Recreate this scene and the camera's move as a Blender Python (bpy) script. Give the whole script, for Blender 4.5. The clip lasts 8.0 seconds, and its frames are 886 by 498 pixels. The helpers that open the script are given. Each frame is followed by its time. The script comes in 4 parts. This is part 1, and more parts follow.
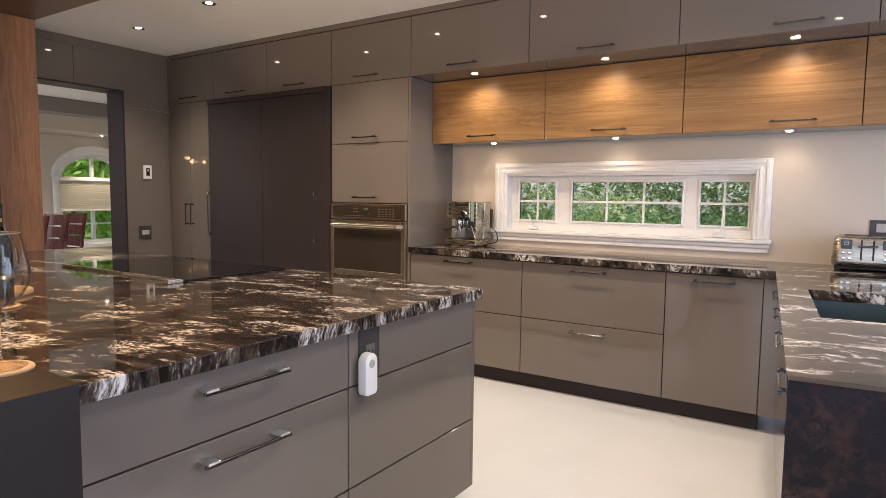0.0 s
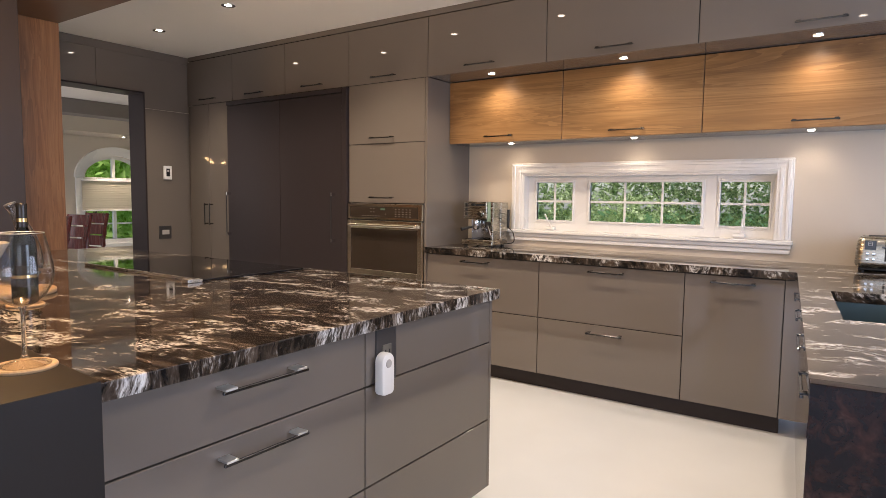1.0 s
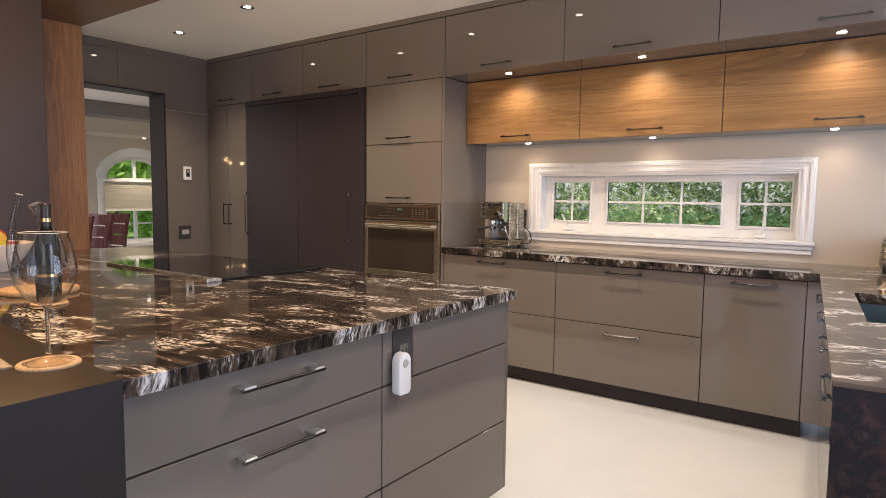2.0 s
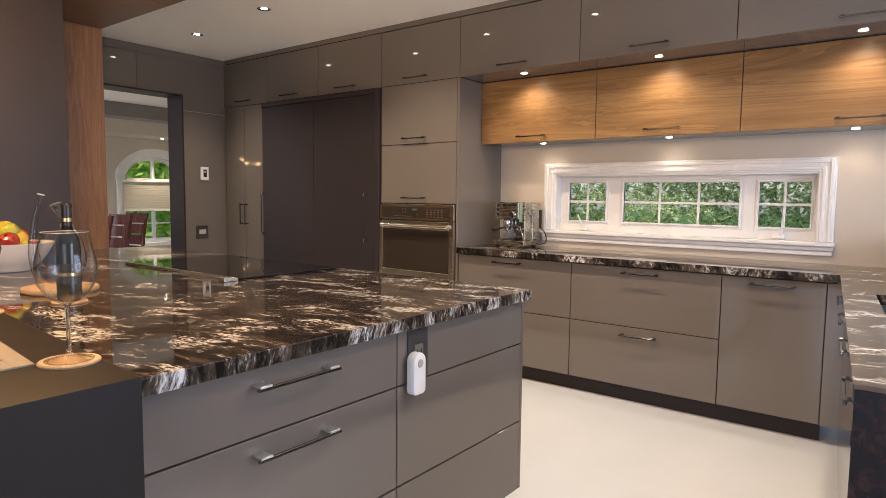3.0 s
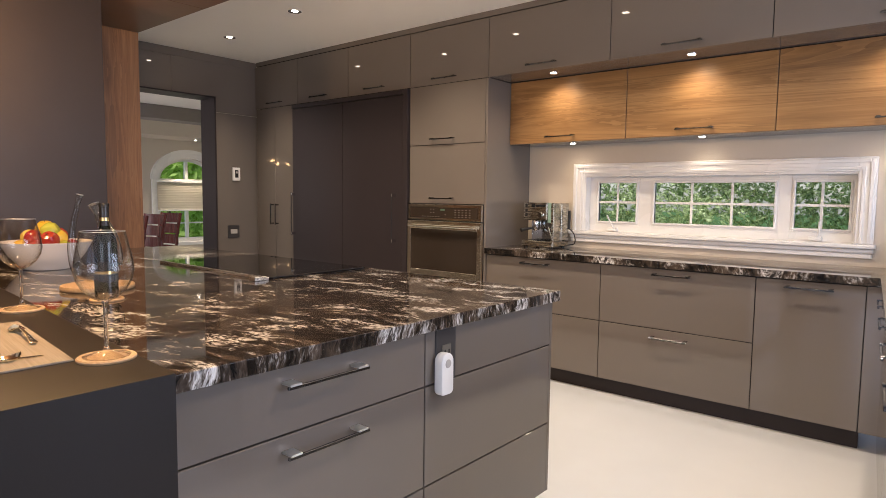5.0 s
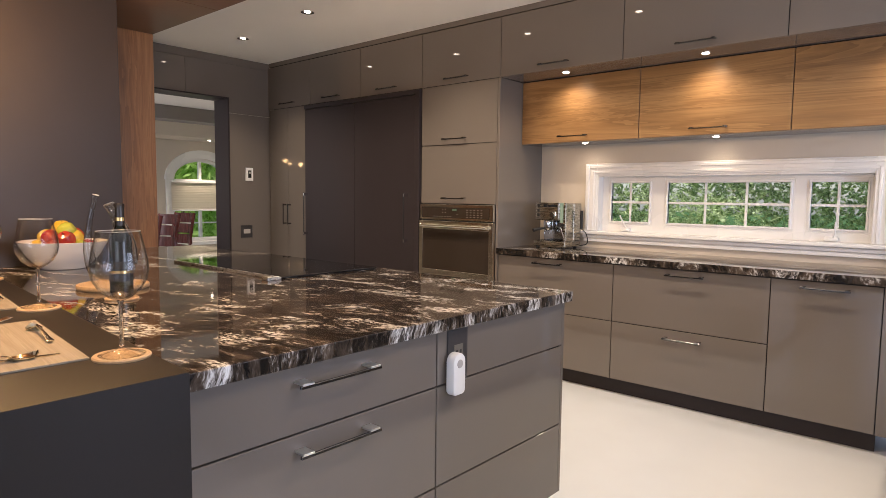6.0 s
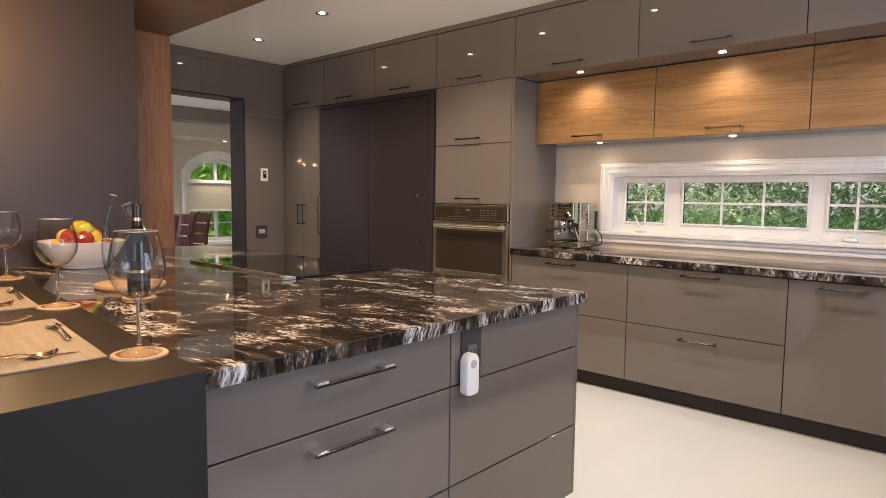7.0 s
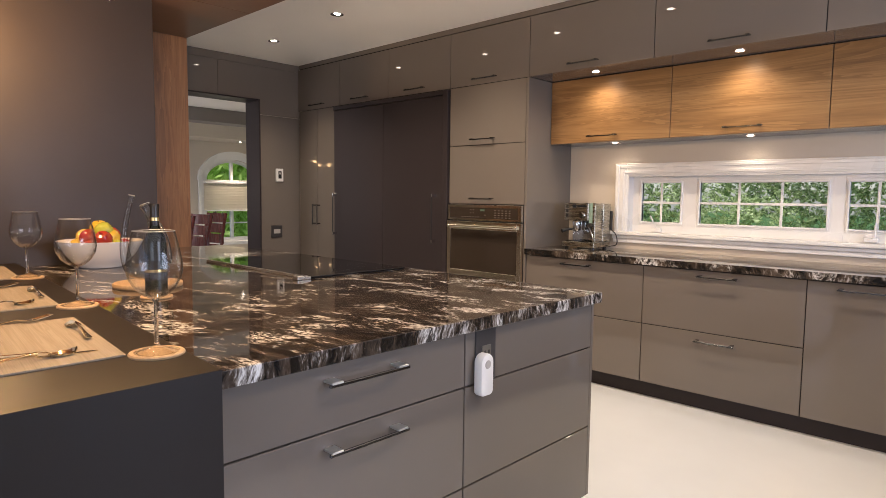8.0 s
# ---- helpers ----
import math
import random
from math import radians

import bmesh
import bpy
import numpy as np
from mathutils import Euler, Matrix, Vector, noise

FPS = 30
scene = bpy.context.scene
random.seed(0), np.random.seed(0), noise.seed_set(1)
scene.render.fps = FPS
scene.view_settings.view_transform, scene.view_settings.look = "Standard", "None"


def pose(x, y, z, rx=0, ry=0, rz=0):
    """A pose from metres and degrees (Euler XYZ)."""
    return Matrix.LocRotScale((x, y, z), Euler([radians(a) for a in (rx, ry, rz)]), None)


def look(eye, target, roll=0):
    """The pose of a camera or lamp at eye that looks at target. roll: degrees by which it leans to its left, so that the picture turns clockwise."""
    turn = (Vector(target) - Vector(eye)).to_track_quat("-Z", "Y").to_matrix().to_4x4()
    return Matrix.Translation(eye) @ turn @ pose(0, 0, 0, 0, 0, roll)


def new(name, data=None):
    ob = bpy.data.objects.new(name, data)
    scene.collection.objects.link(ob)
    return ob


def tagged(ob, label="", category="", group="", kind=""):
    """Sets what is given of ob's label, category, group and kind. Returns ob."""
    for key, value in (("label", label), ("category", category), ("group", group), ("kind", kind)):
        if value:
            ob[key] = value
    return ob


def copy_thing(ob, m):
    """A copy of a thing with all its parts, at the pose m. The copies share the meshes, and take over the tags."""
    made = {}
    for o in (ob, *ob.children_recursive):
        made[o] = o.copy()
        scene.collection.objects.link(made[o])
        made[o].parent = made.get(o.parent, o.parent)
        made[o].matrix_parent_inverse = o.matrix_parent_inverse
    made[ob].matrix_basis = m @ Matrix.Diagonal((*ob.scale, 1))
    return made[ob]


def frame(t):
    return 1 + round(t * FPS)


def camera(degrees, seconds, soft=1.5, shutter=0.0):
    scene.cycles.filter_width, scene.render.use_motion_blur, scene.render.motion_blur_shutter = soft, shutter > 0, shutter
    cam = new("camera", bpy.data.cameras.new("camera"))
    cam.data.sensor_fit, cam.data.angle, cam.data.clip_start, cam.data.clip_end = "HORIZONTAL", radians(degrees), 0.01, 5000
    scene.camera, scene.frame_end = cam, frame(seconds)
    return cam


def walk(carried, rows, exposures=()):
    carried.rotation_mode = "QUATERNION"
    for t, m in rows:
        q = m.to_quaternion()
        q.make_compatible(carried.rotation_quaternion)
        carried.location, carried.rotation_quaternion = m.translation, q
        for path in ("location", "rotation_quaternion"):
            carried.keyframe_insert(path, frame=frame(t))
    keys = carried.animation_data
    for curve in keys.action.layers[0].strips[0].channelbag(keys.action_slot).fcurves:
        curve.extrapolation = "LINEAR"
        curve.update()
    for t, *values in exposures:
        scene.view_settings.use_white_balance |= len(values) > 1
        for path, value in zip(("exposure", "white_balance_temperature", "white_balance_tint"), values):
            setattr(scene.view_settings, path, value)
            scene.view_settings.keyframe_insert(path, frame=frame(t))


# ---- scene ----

# ---- camera ----
cam = camera(71.15, 8.0, soft=0.6)
PATH = [
    (0, 0.0054, 0.0039, 1.2930, 85.175, -0.673, 33.049),
    (0.5, 0.0048, 0.0035, 1.2930, 85.177, -0.661, 33.732),
    (1, 0.0041, 0.0030, 1.2930, 85.177, -0.662, 34.566),
    (1.5, 0.0034, 0.0026, 1.2930, 85.174, -0.654, 35.350),
    (3, 0.0016, 0.0013, 1.2930, 85.172, -0.656, 37.446),
    (3.5, 0.0011, 0.0009, 1.2930, 85.173, -0.671, 38.059),
    (4, 0.0006, 0.0005, 1.2930, 85.173, -0.660, 38.732),
    (4.5, 0.0000, 0.0000, 1.2930, 85.177, -0.688, 39.421),
    (6, -0.0013, -0.0011, 1.2930, 85.170, -0.686, 41.077),
    (6.5, -0.0018, -0.0016, 1.2930, 85.165, -0.678, 41.716),
    (7, -0.0023, -0.0020, 1.2930, 85.171, -0.664, 42.330),
    (7.5, -0.0028, -0.0024, 1.2930, 85.168, -0.685, 42.965),
    (8, -0.0033, -0.0029, 1.2930, 85.171, -0.652, 43.622),
]
walk(cam, [(t, pose(*p)) for t, *p in PATH], [(0.0, 0.1, 6080, 21.0), (8.0, 0.1, 6080, 21.0)])

# ---- world, sun and large lights ----
world = bpy.data.worlds.new("sky")
scene.world = world
world.use_nodes = True
wn = world.node_tree.nodes
sky = wn.new("ShaderNodeTexSky")
sky.sky_type, sky.sun_disc = "NISHITA", False
sky.sun_elevation, sky.sun_rotation = radians(59), radians(143)
world.node_tree.links.new(sky.outputs[0], wn["Background"].inputs[0])
wn["Background"].inputs[1].default_value = 0.15


def lamp(name, kind, m, power, color, **more):
    data = bpy.data.lights.new(name, kind)
    data.energy, data.color = power, color
    ob = new(name, data)
    ob.matrix_world = m
    if kind == "AREA":
        data.shape, data.size, data.size_y = "RECTANGLE", more["size"][0], more["size"][1]
    if kind == "SPOT":
        data.spot_size, data.spot_blend, data.shadow_soft_size = radians(more["cone"]), more["blend"], 0.025
    if kind == "SUN":
        data.angle = radians(more["angle"])
    return ob


lamp("sun", "SUN", look((0, 0, 10), (-1.2, 1.6, 6.6)), 5.0, (1.0, 0.95, 0.88), angle=3)
DAY = (0.72, 0.83, 1.0)
# daylight in the openings of the south and east walls
lamp("daylight_south", "AREA", look((0.6, -3.12, 1.0), (0.6, 0, -0.6)), 38, DAY, size=(3.4, 1.5))
lamp("daylight_east", "AREA", look((2.82, 2.3, 1.3), (0, 2.5, 0.8)), 80, DAY, size=(1.9, 2.0))
# added fill with no window behind it, to brighten the dining room
lamp("fill_dining", "AREA", look((-7.4, 0.3, 1.4), (-7.4, 4, 1.2)), 36, (1.0, 0.96, 0.90), size=(2.4, 1.6))
WARM = (1.0, 0.81, 0.53)

# ---- materials ----


class Nodes:
    """A node material under construction."""

    def __init__(self, name, rough=0.5, metal=0.0, spec=0.5):
        self.mat = bpy.data.materials.new(name)
        self.mat.use_nodes = True
        self.tree = self.mat.node_tree
        self.bsdf = self.tree.nodes["Principled BSDF"]
        self.set("Roughness", rough), self.set("Metallic", metal), self.set("Specular IOR Level", spec)

    def set(self, key, value):
        if isinstance(value, bpy.types.NodeSocket):
            self.tree.links.new(value, self.bsdf.inputs[key])
        else:
            self.bsdf.inputs[key].default_value = value

    def node(self, kind, **links):
        n = self.tree.nodes.new("ShaderNode" + kind)
        for key, value in links.items():
            socket = n.inputs[key.replace("_", " ")]
            if isinstance(value, bpy.types.NodeSocket):
                self.tree.links.new(value, socket)
            else:
                socket.default_value = value
        return n

    def place(self, turn=(0, 0, 0), scale=(1, 1, 1), kind="Object"):
        tc = self.node("TexCoord")
        rot = self.node("Mapping", Vector=tc.outputs[kind], Rotation=[radians(a) for a in turn])
        return self.node("Mapping", Vector=rot.outputs[0], Scale=scale).outputs[0]

    def noise(self, at, scale, detail=4.0, rough=0.55, warp=0.0):
        return self.node("TexNoise", Vector=at, Scale=scale, Detail=detail, Roughness=rough, Distortion=warp).outputs[0]

    def ramp(self, fac, stops):
        n = self.node("ValToRGB", Fac=fac)
        while len(n.color_ramp.elements) < len(stops):
            n.color_ramp.elements.new(0.5)
        for e, (at, c) in zip(n.color_ramp.elements, stops):
            e.position = at
            e.color = (*c, 1) if isinstance(c, tuple) else (c, c, c, 1)
        return n.outputs[0]

    def math(self, op, a, b=0.0):
        n = self.tree.nodes.new("ShaderNodeMath")
        n.operation = op
        for s, value in zip(n.inputs, (a, b)):
            if isinstance(value, bpy.types.NodeSocket):
                self.tree.links.new(value, s)
            else:
                s.default_value = value
        return n.outputs[0]

    def mix(self, fac, a, b):
        n = self.tree.nodes.new("ShaderNodeMix")
        n.data_type = "RGBA"
        for s, value in ((n.inputs[0], fac), (n.inputs[6], a), (n.inputs[7], b)):
            if isinstance(value, bpy.types.NodeSocket):
                self.tree.links.new(value, s)
            elif isinstance(value, tuple):
                s.default_value = (*value, 1)
            else:
                s.default_value = value
        return n.outputs[2]

    def bump(self, height, strength=0.1, distance=0.002):
        self.set("Normal", self.node("Bump", Height=height, Strength=strength, Distance=distance).outputs[0])


def painted(name, color, rough, grain=0.06, spec=0.5, scale=3.0, bump=0.04, orange=9.0):
    """Paint or lacquer: a soft mottle of the colour, uneven gloss and a faint ripple."""
    n = Nodes(name, rough, 0.0, spec)
    at = n.place()
    big, small = n.noise(at, scale, 3), n.noise(at, 60.0, 3)
    dark = tuple(c * (1 - grain) for c in color)
    light = tuple(min(1.0, c * (1 + grain)) for c in color)
    n.set("Base Color", n.ramp(big, [(0.3, dark), (0.7, light)]))
    n.set("Roughness", n.ramp(n.noise(at, 2.0, 2), [(0.3, rough * 0.92), (0.75, rough * 1.1)]))
    n.bump(n.math("ADD", n.noise(at, orange, 2), n.math("MULTIPLY", small, 0.08)), bump, 0.01)
    return n.mat


def metal(name, color, rough, brush=(1, 1, 40), strength=0.05):
    n = Nodes(name, rough, 1.0)
    at = n.place(scale=brush)
    g = n.noise(at, 40.0, 4)
    n.set("Base Color", n.ramp(g, [(0.25, tuple(c * 0.88 for c in color)), (0.75, color)]))
    n.set("Roughness", n.ramp(g, [(0.3, rough * 0.75), (0.7, rough * 1.3)]))
    n.bump(g, strength, 0.001)
    return n.mat


def wood(name, colors, turn, rough=0.35, size=1.0, stretch=0.07):
    """Veneer whose grain runs along the x axis after the turn."""
    n = Nodes(name, rough)
    at = n.place(turn, (stretch * size, size, size))
    bands = n.noise(at, 5.0, 5, 0.6, 1.2)
    rings = n.math("FRACT", n.math("MULTIPLY", bands, 9.0))
    fine = n.noise(n.place(turn, (0.02 * size, size, size)), 160.0, 3)
    tone = n.math("ADD", n.math("MULTIPLY", bands, 0.55), n.math("MULTIPLY", rings, 0.16))
    tone = n.math("ADD", tone, n.math("MULTIPLY", fine, 0.26))
    n.set("Base Color", n.ramp(tone, [(0.26, colors[0]), (0.45, colors[1]), (0.62, colors[2])]))
    n.set("Roughness", n.ramp(fine, [(0.3, rough * 0.85), (0.7, rough * 1.2)]))
    n.bump(fine, 0.06, 0.001)
    return n.mat


def granite(name, veins, deep=(1.0, 1.0, 1.0)):
    """Black polished stone: brown drifts, lens-shaped cream clusters and hair-fine streaks along one flow."""
    n = Nodes(name, 0.05)
    tc = n.node("TexCoord")
    base = n.node("Mapping", Vector=tc.outputs["Object"], Rotation=(radians(5), radians(9), radians(-14))).outputs[0]
    for scale, reach in ((1.6, (0.34, 0.30, 0.05)), (7.0, (0.07, 0.06, 0.012)), (22.0, (0.018, 0.016, 0.004))):
        drift = n.node("TexNoise", Vector=base, Scale=scale, Detail=2.0)
        shift = n.node("VectorMath")
        shift.operation = "MULTIPLY_ADD"
        n.tree.links.new(drift.outputs[1], shift.inputs[0])
        shift.inputs[1].default_value = reach
        n.tree.links.new(base, shift.inputs[2])
        base = shift.outputs[0]
    broad = n.node("Mapping", Vector=base, Scale=(0.52, 1.0, 0.30)).outputs[0]
    flow = n.node("Mapping", Vector=base, Scale=(0.36, 1.0, 0.20)).outputs[0]
    patch = n.noise(broad, 8.5, 6, 0.64, 0.4)
    veil = n.noise(flow, 13.0, 5, 0.62, 0.5)
    streak = n.noise(flow, 48.0, 5, 0.68, 0.8)
    hairs = n.noise(flow, 120.0, 3, 0.7, 0.4)
    crumb = n.noise(broad, 95.0, 3, 0.7)
    inner = n.math("ADD", n.math("MULTIPLY", streak, 0.36), n.math("ADD", n.math("MULTIPLY", hairs, 0.20), n.math("MULTIPLY", crumb, 0.44)))
    body = n.math("ADD", n.math("MULTIPLY", patch, 0.75), n.math("MULTIPLY", veil, 0.25))
    cluster = n.math("MULTIPLY", n.ramp(body, [(0.515, 0.0), (0.585, 1.0)]), n.ramp(inner, [(0.46, 0.04), (0.55, 0.92)]))
    halo = n.ramp(body, [(0.44, 0.0), (0.56, 1.0)])
    hair = n.math("MULTIPLY", n.ramp(inner, [(0.545, 0.0), (0.61, 0.6)]), n.math("ADD", n.math("MULTIPLY", halo, 0.9), 0.10))
    white = n.math("MULTIPLY", n.math("MAXIMUM", cluster, hair), veins)
    tone = n.math("ADD", n.math("MULTIPLY", streak, 0.55), n.math("MULTIPLY", veil, 0.45))
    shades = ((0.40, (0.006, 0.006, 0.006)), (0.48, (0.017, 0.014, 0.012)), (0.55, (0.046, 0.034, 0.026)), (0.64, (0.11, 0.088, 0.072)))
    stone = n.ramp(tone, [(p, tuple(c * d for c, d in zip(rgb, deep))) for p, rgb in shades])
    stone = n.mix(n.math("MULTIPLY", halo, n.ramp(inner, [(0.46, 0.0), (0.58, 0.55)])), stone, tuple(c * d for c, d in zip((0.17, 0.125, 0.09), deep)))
    cream = n.ramp(hairs, [(0.36, (0.48, 0.46, 0.43)), (0.58, (0.82, 0.83, 0.84))])
    n.set("Base Color", n.mix(white, stone, cream))
    n.set("Roughness", n.ramp(streak, [(0.3, 0.03), (0.7, 0.075)]))
    return n.mat


def glass(name, color=(1, 1, 1), rough=0.0, ior=1.45):
    n = Nodes(name, rough)
    n.set("Base Color", (*color, 1)), n.set("Transmission Weight", 1.0), n.set("IOR", ior)
    return n.mat


def thin_glass(name, tint, gain=1.0):
    """Blown or sheet glass, so thin that light goes straight through; the gloss grows towards the edges."""
    n = Nodes(name)
    clear = n.node("BsdfTransparent", Color=(*tint, 1))
    shine = n.node("BsdfGlossy", Roughness=0.01)
    edge = n.math("POWER", n.node("LayerWeight", Blend=0.5).outputs[1], 2.8)
    fac = n.math("ADD", n.math("MULTIPLY", edge, 0.9 * gain), 0.022 * gain)
    both = n.node("MixShader", Fac=fac)
    n.tree.links.new(clear.outputs[0], both.inputs[1])
    n.tree.links.new(shine.outputs[0], both.inputs[2])
    n.tree.links.new(both.outputs[0], n.tree.nodes["Material Output"].inputs[0])
    return n.mat


def glow(name, color, strength):
    n = Nodes(name)
    n.set("Base Color", (*color, 1)), n.set("Emission Color", (*color, 1)), n.set("Emission Strength", strength)
    return n.mat


def leafy(name, dark, light, shine=0.0):
    n = Nodes(name, 0.6)
    info = n.node("NewGeometry")
    tint = n.ramp(info.outputs["Random Per Island"], [(0.0, dark), (1.0, light)])
    n.set("Base Color", tint)
    through_leaf = n.node("BsdfTranslucent", Color=tint)
    both = n.node("MixShader", Fac=0.5)
    n.tree.links.new(n.bsdf.outputs[0], both.inputs[1])
    n.tree.links.new(through_leaf.outputs[0], both.inputs[2])
    n.tree.links.new(both.outputs[0], n.tree.nodes["Material Output"].inputs[0])
    return n.mat


TAUPE = painted("taupe_gloss_lacquer", (0.156, 0.136, 0.121), 0.03, 0.03, 0.6, 1.2, 0.008, 5.0)
CARCASS = painted("taupe_melamine", (0.115, 0.10, 0.09), 0.35)
DARK = painted("dark_brown_satin_lacquer", (0.031, 0.025, 0.027), 0.42, 0.03, 0.22, 2.0, 0.01)
TABLE = painted("near_black_satin_lacquer", (0.014, 0.0105, 0.0085), 0.42, 0.04, 0.22, 2.0, 0.01)
PANEL = painted("dark_matt_brown_paint", (0.036, 0.027, 0.021), 0.42, 0.06, 0.4)
BLACK = painted("black_satin_paint", (0.018, 0.018, 0.020), 0.4)
# near-black bodies behind the fronts, so the gaps between them look shaded
SHADOW = painted("black_gap_shade", (0.012, 0.011, 0.011), 0.7)
WHITE = painted("white_trim_paint", (0.78, 0.78, 0.77), 0.28, 0.02, 0.5, 3.0, 0.004)
WALL = painted("warm_white_wall_paint", (0.58, 0.52, 0.44), 0.55, 0.02, 0.4, 2.0, 0.06, 70.0)
CEILING = painted("ceiling_white_paint", (0.86, 0.83, 0.78), 0.75, 0.02, 0.3, 1.0, 0.05, 60.0)
FLOOR = painted("cream_resin_floor", (0.59, 0.62, 0.655), 0.2, 0.035, 0.5, 1.6, 0.03, 3.0)
WALNUT = wood("walnut_veneer_flat", ((0.12, 0.058, 0.021), (0.225, 0.118, 0.043), (0.32, 0.182, 0.076)), (0, 0, 0))
POST_WOOD = wood("walnut_veneer_upright", ((0.12, 0.055, 0.022), (0.22, 0.105, 0.042), (0.31, 0.16, 0.068)), (0, 90, 0), 0.4)
OAK = wood("pale_bamboo", ((0.38, 0.25, 0.13), (0.50, 0.35, 0.20), (0.58, 0.43, 0.27)), (0, 0, 20), 0.45, 2.0)
CHERRY = wood("dark_cherry_stain", ((0.045, 0.010, 0.010), (0.085, 0.018, 0.017), (0.13, 0.03, 0.027)), (0, 90, 0), 0.25)
GRANITE = granite("black_granite", 1.0)
# end panel: nearly veinless brown stone, darkened further to hold its shade
GRANITE_SHADED = granite("shaded_brown_granite_face", 0.03, (0.50, 0.26, 0.22))
GRANITE_SHADED.node_tree.nodes["Principled BSDF"].inputs["Specular IOR Level"].default_value = 0.25
# oven stainless, toned bronze for the warm light it reflects
STEEL_OVEN = metal("reflection_toned_oven_steel", (0.74, 0.67, 0.56), 0.2, (1, 1, 8), 0.02)
# stainless with a darkened colour, standing in for reflections of a dimmer room
STEEL_DIMMED = metal("dimmed_warm_stainless", (0.45, 0.415, 0.35), 0.26, (0.3, 0.3, 9), 0.015)
STEEL = metal("brushed_stainless", (0.74, 0.71, 0.66), 0.28, (1, 1, 40))
SINKSTEEL = metal("grey_blue_composite_sink", (0.16, 0.22, 0.24), 0.4)
SATIN = metal("satin_chrome_plate", (0.72, 0.74, 0.75), 0.38, (1, 1, 1), 0.0)
CHROME = metal("chrome", (0.80, 0.81, 0.82), 0.12, (1, 1, 1), 0.0)
BARMETAL = metal("dark_chrome_bar", (0.13, 0.13, 0.135), 0.2, (1, 1, 1), 0.0)
# flatware steel with the pendants' golden reflection mixed into its colour
FLATWARE = metal("lamp_tinted_flatware_steel", (0.84, 0.75, 0.56), 0.12, (1, 1, 1), 0.02)
BRASS = metal("warm_brass", (0.75, 0.55, 0.25), 0.2, (1, 1, 1), 0.0)
BLACKGLASS = painted("black_ceramic_glass", (0.008, 0.008, 0.009), 0.025, 0.0, 0.6, 1.0, 0.0)
OVENGLASS = painted("dark_oven_glass", (0.035, 0.026, 0.020), 0.05, 0.0, 0.6, 1.0, 0.0)
PLASTIC_W = painted("white_plastic", (0.78, 0.78, 0.78), 0.3, 0.01)
PLASTIC_D = painted("dark_grey_plastic", (0.045, 0.043, 0.045), 0.35)
PLASTIC_G = painted("light_grey_plastic", (0.42, 0.40, 0.38), 0.35)
TEAL = painted("teal_tank_plastic", (0.24, 0.35, 0.30), 0.25)
RUBBER = painted("black_rubber", (0.012, 0.012, 0.012), 0.55)
CERAMIC = painted("white_ceramic", (0.80, 0.79, 0.77), 0.12, 0.02)
CRYSTAL = thin_glass("blown_crystal", (0.99, 0.99, 0.985), 1.0)
DECANTER = thin_glass("heavy_blown_glass", (0.84, 0.84, 0.83), 2.6)
CLEAR = glass("clear_glass", (1, 1, 1), 0.0, 1.47)
PANE = thin_glass("window_glass", (0.97, 0.985, 0.98), 0.8)
BOTTLE = glass("dark_green_bottle_glass", (0.02, 0.035, 0.02), 0.02, 1.5)
FOIL = painted("black_capsule_foil", (0.015, 0.015, 0.017), 0.25)
LIT = glow("lit_led_lens", (1.0, 0.83, 0.58), 30.0)
DISPLAY = painted("dim_green_clock_digits", (0.06, 0.13, 0.09), 0.3)
KEYPRINT = painted("grey_key_print", (0.13, 0.12, 0.105), 0.4)
SCREEN = painted("dark_display_glass", (0.02, 0.022, 0.026), 0.1)


def fabric(name, color, pitch, way="X"):
    n = Nodes(name, 0.85)
    bands = n.node("TexWave", Vector=n.place(), Scale=pitch, Distortion=0.7, Detail=1.0)
    bands.bands_direction = way
    wave = bands.outputs[1]
    n.set("Base Color", n.ramp(wave, [(0.2, tuple(c * 0.82 for c in color)), (0.8, color)]))
    n.bump(wave, 0.2, 0.001)
    return n.mat


MAT = wood("beige_woven_placemat", ((0.22, 0.185, 0.145), (0.29, 0.25, 0.20), (0.35, 0.31, 0.26)), (0, 0, 5), 0.85, 7.0, 0.02)
SHADE = fabric("cellular_blind_cloth", (0.70, 0.66, 0.58), 1.0)
st = SHADE.node_tree
tr, mx = st.nodes.new("ShaderNodeBsdfTranslucent"), st.nodes.new("ShaderNodeMixShader")
tr.inputs[0].default_value = (0.75, 0.70, 0.60, 1)
st.links.new(st.nodes["Principled BSDF"].outputs[0], mx.inputs[1])
st.links.new(tr.outputs[0], mx.inputs[2])
st.links.new(mx.outputs[0], st.nodes["Material Output"].inputs[0])
HEDGE = leafy("cedar_foliage", (0.16, 0.25, 0.07), (0.82, 0.93, 0.52))
LEAVES = leafy("maple_leaves", (0.32, 0.50, 0.07), (0.66, 0.82, 0.24))
BARK = painted("grey_brown_bark", (0.09, 0.07, 0.05), 0.9, 0.3, 0.2, 8.0, 0.6, 30.0)
LAWN = painted("mown_grass", (0.06, 0.13, 0.03), 0.9, 0.3, 0.2, 5.0, 0.5, 60.0)


def apple_skin(name, a, b):
    n = Nodes(name, 0.22)
    n.set("Base Color", n.ramp(n.noise(n.place(), 14.0, 4, 0.6, 0.6), [(0.35, a), (0.62, b)]))
    return n.mat


APPLE_RED = apple_skin("red_apple_skin", (0.30, 0.012, 0.015), (0.45, 0.10, 0.04))
APPLE_GREEN = apple_skin("green_apple_skin", (0.34, 0.42, 0.04), (0.50, 0.52, 0.08))
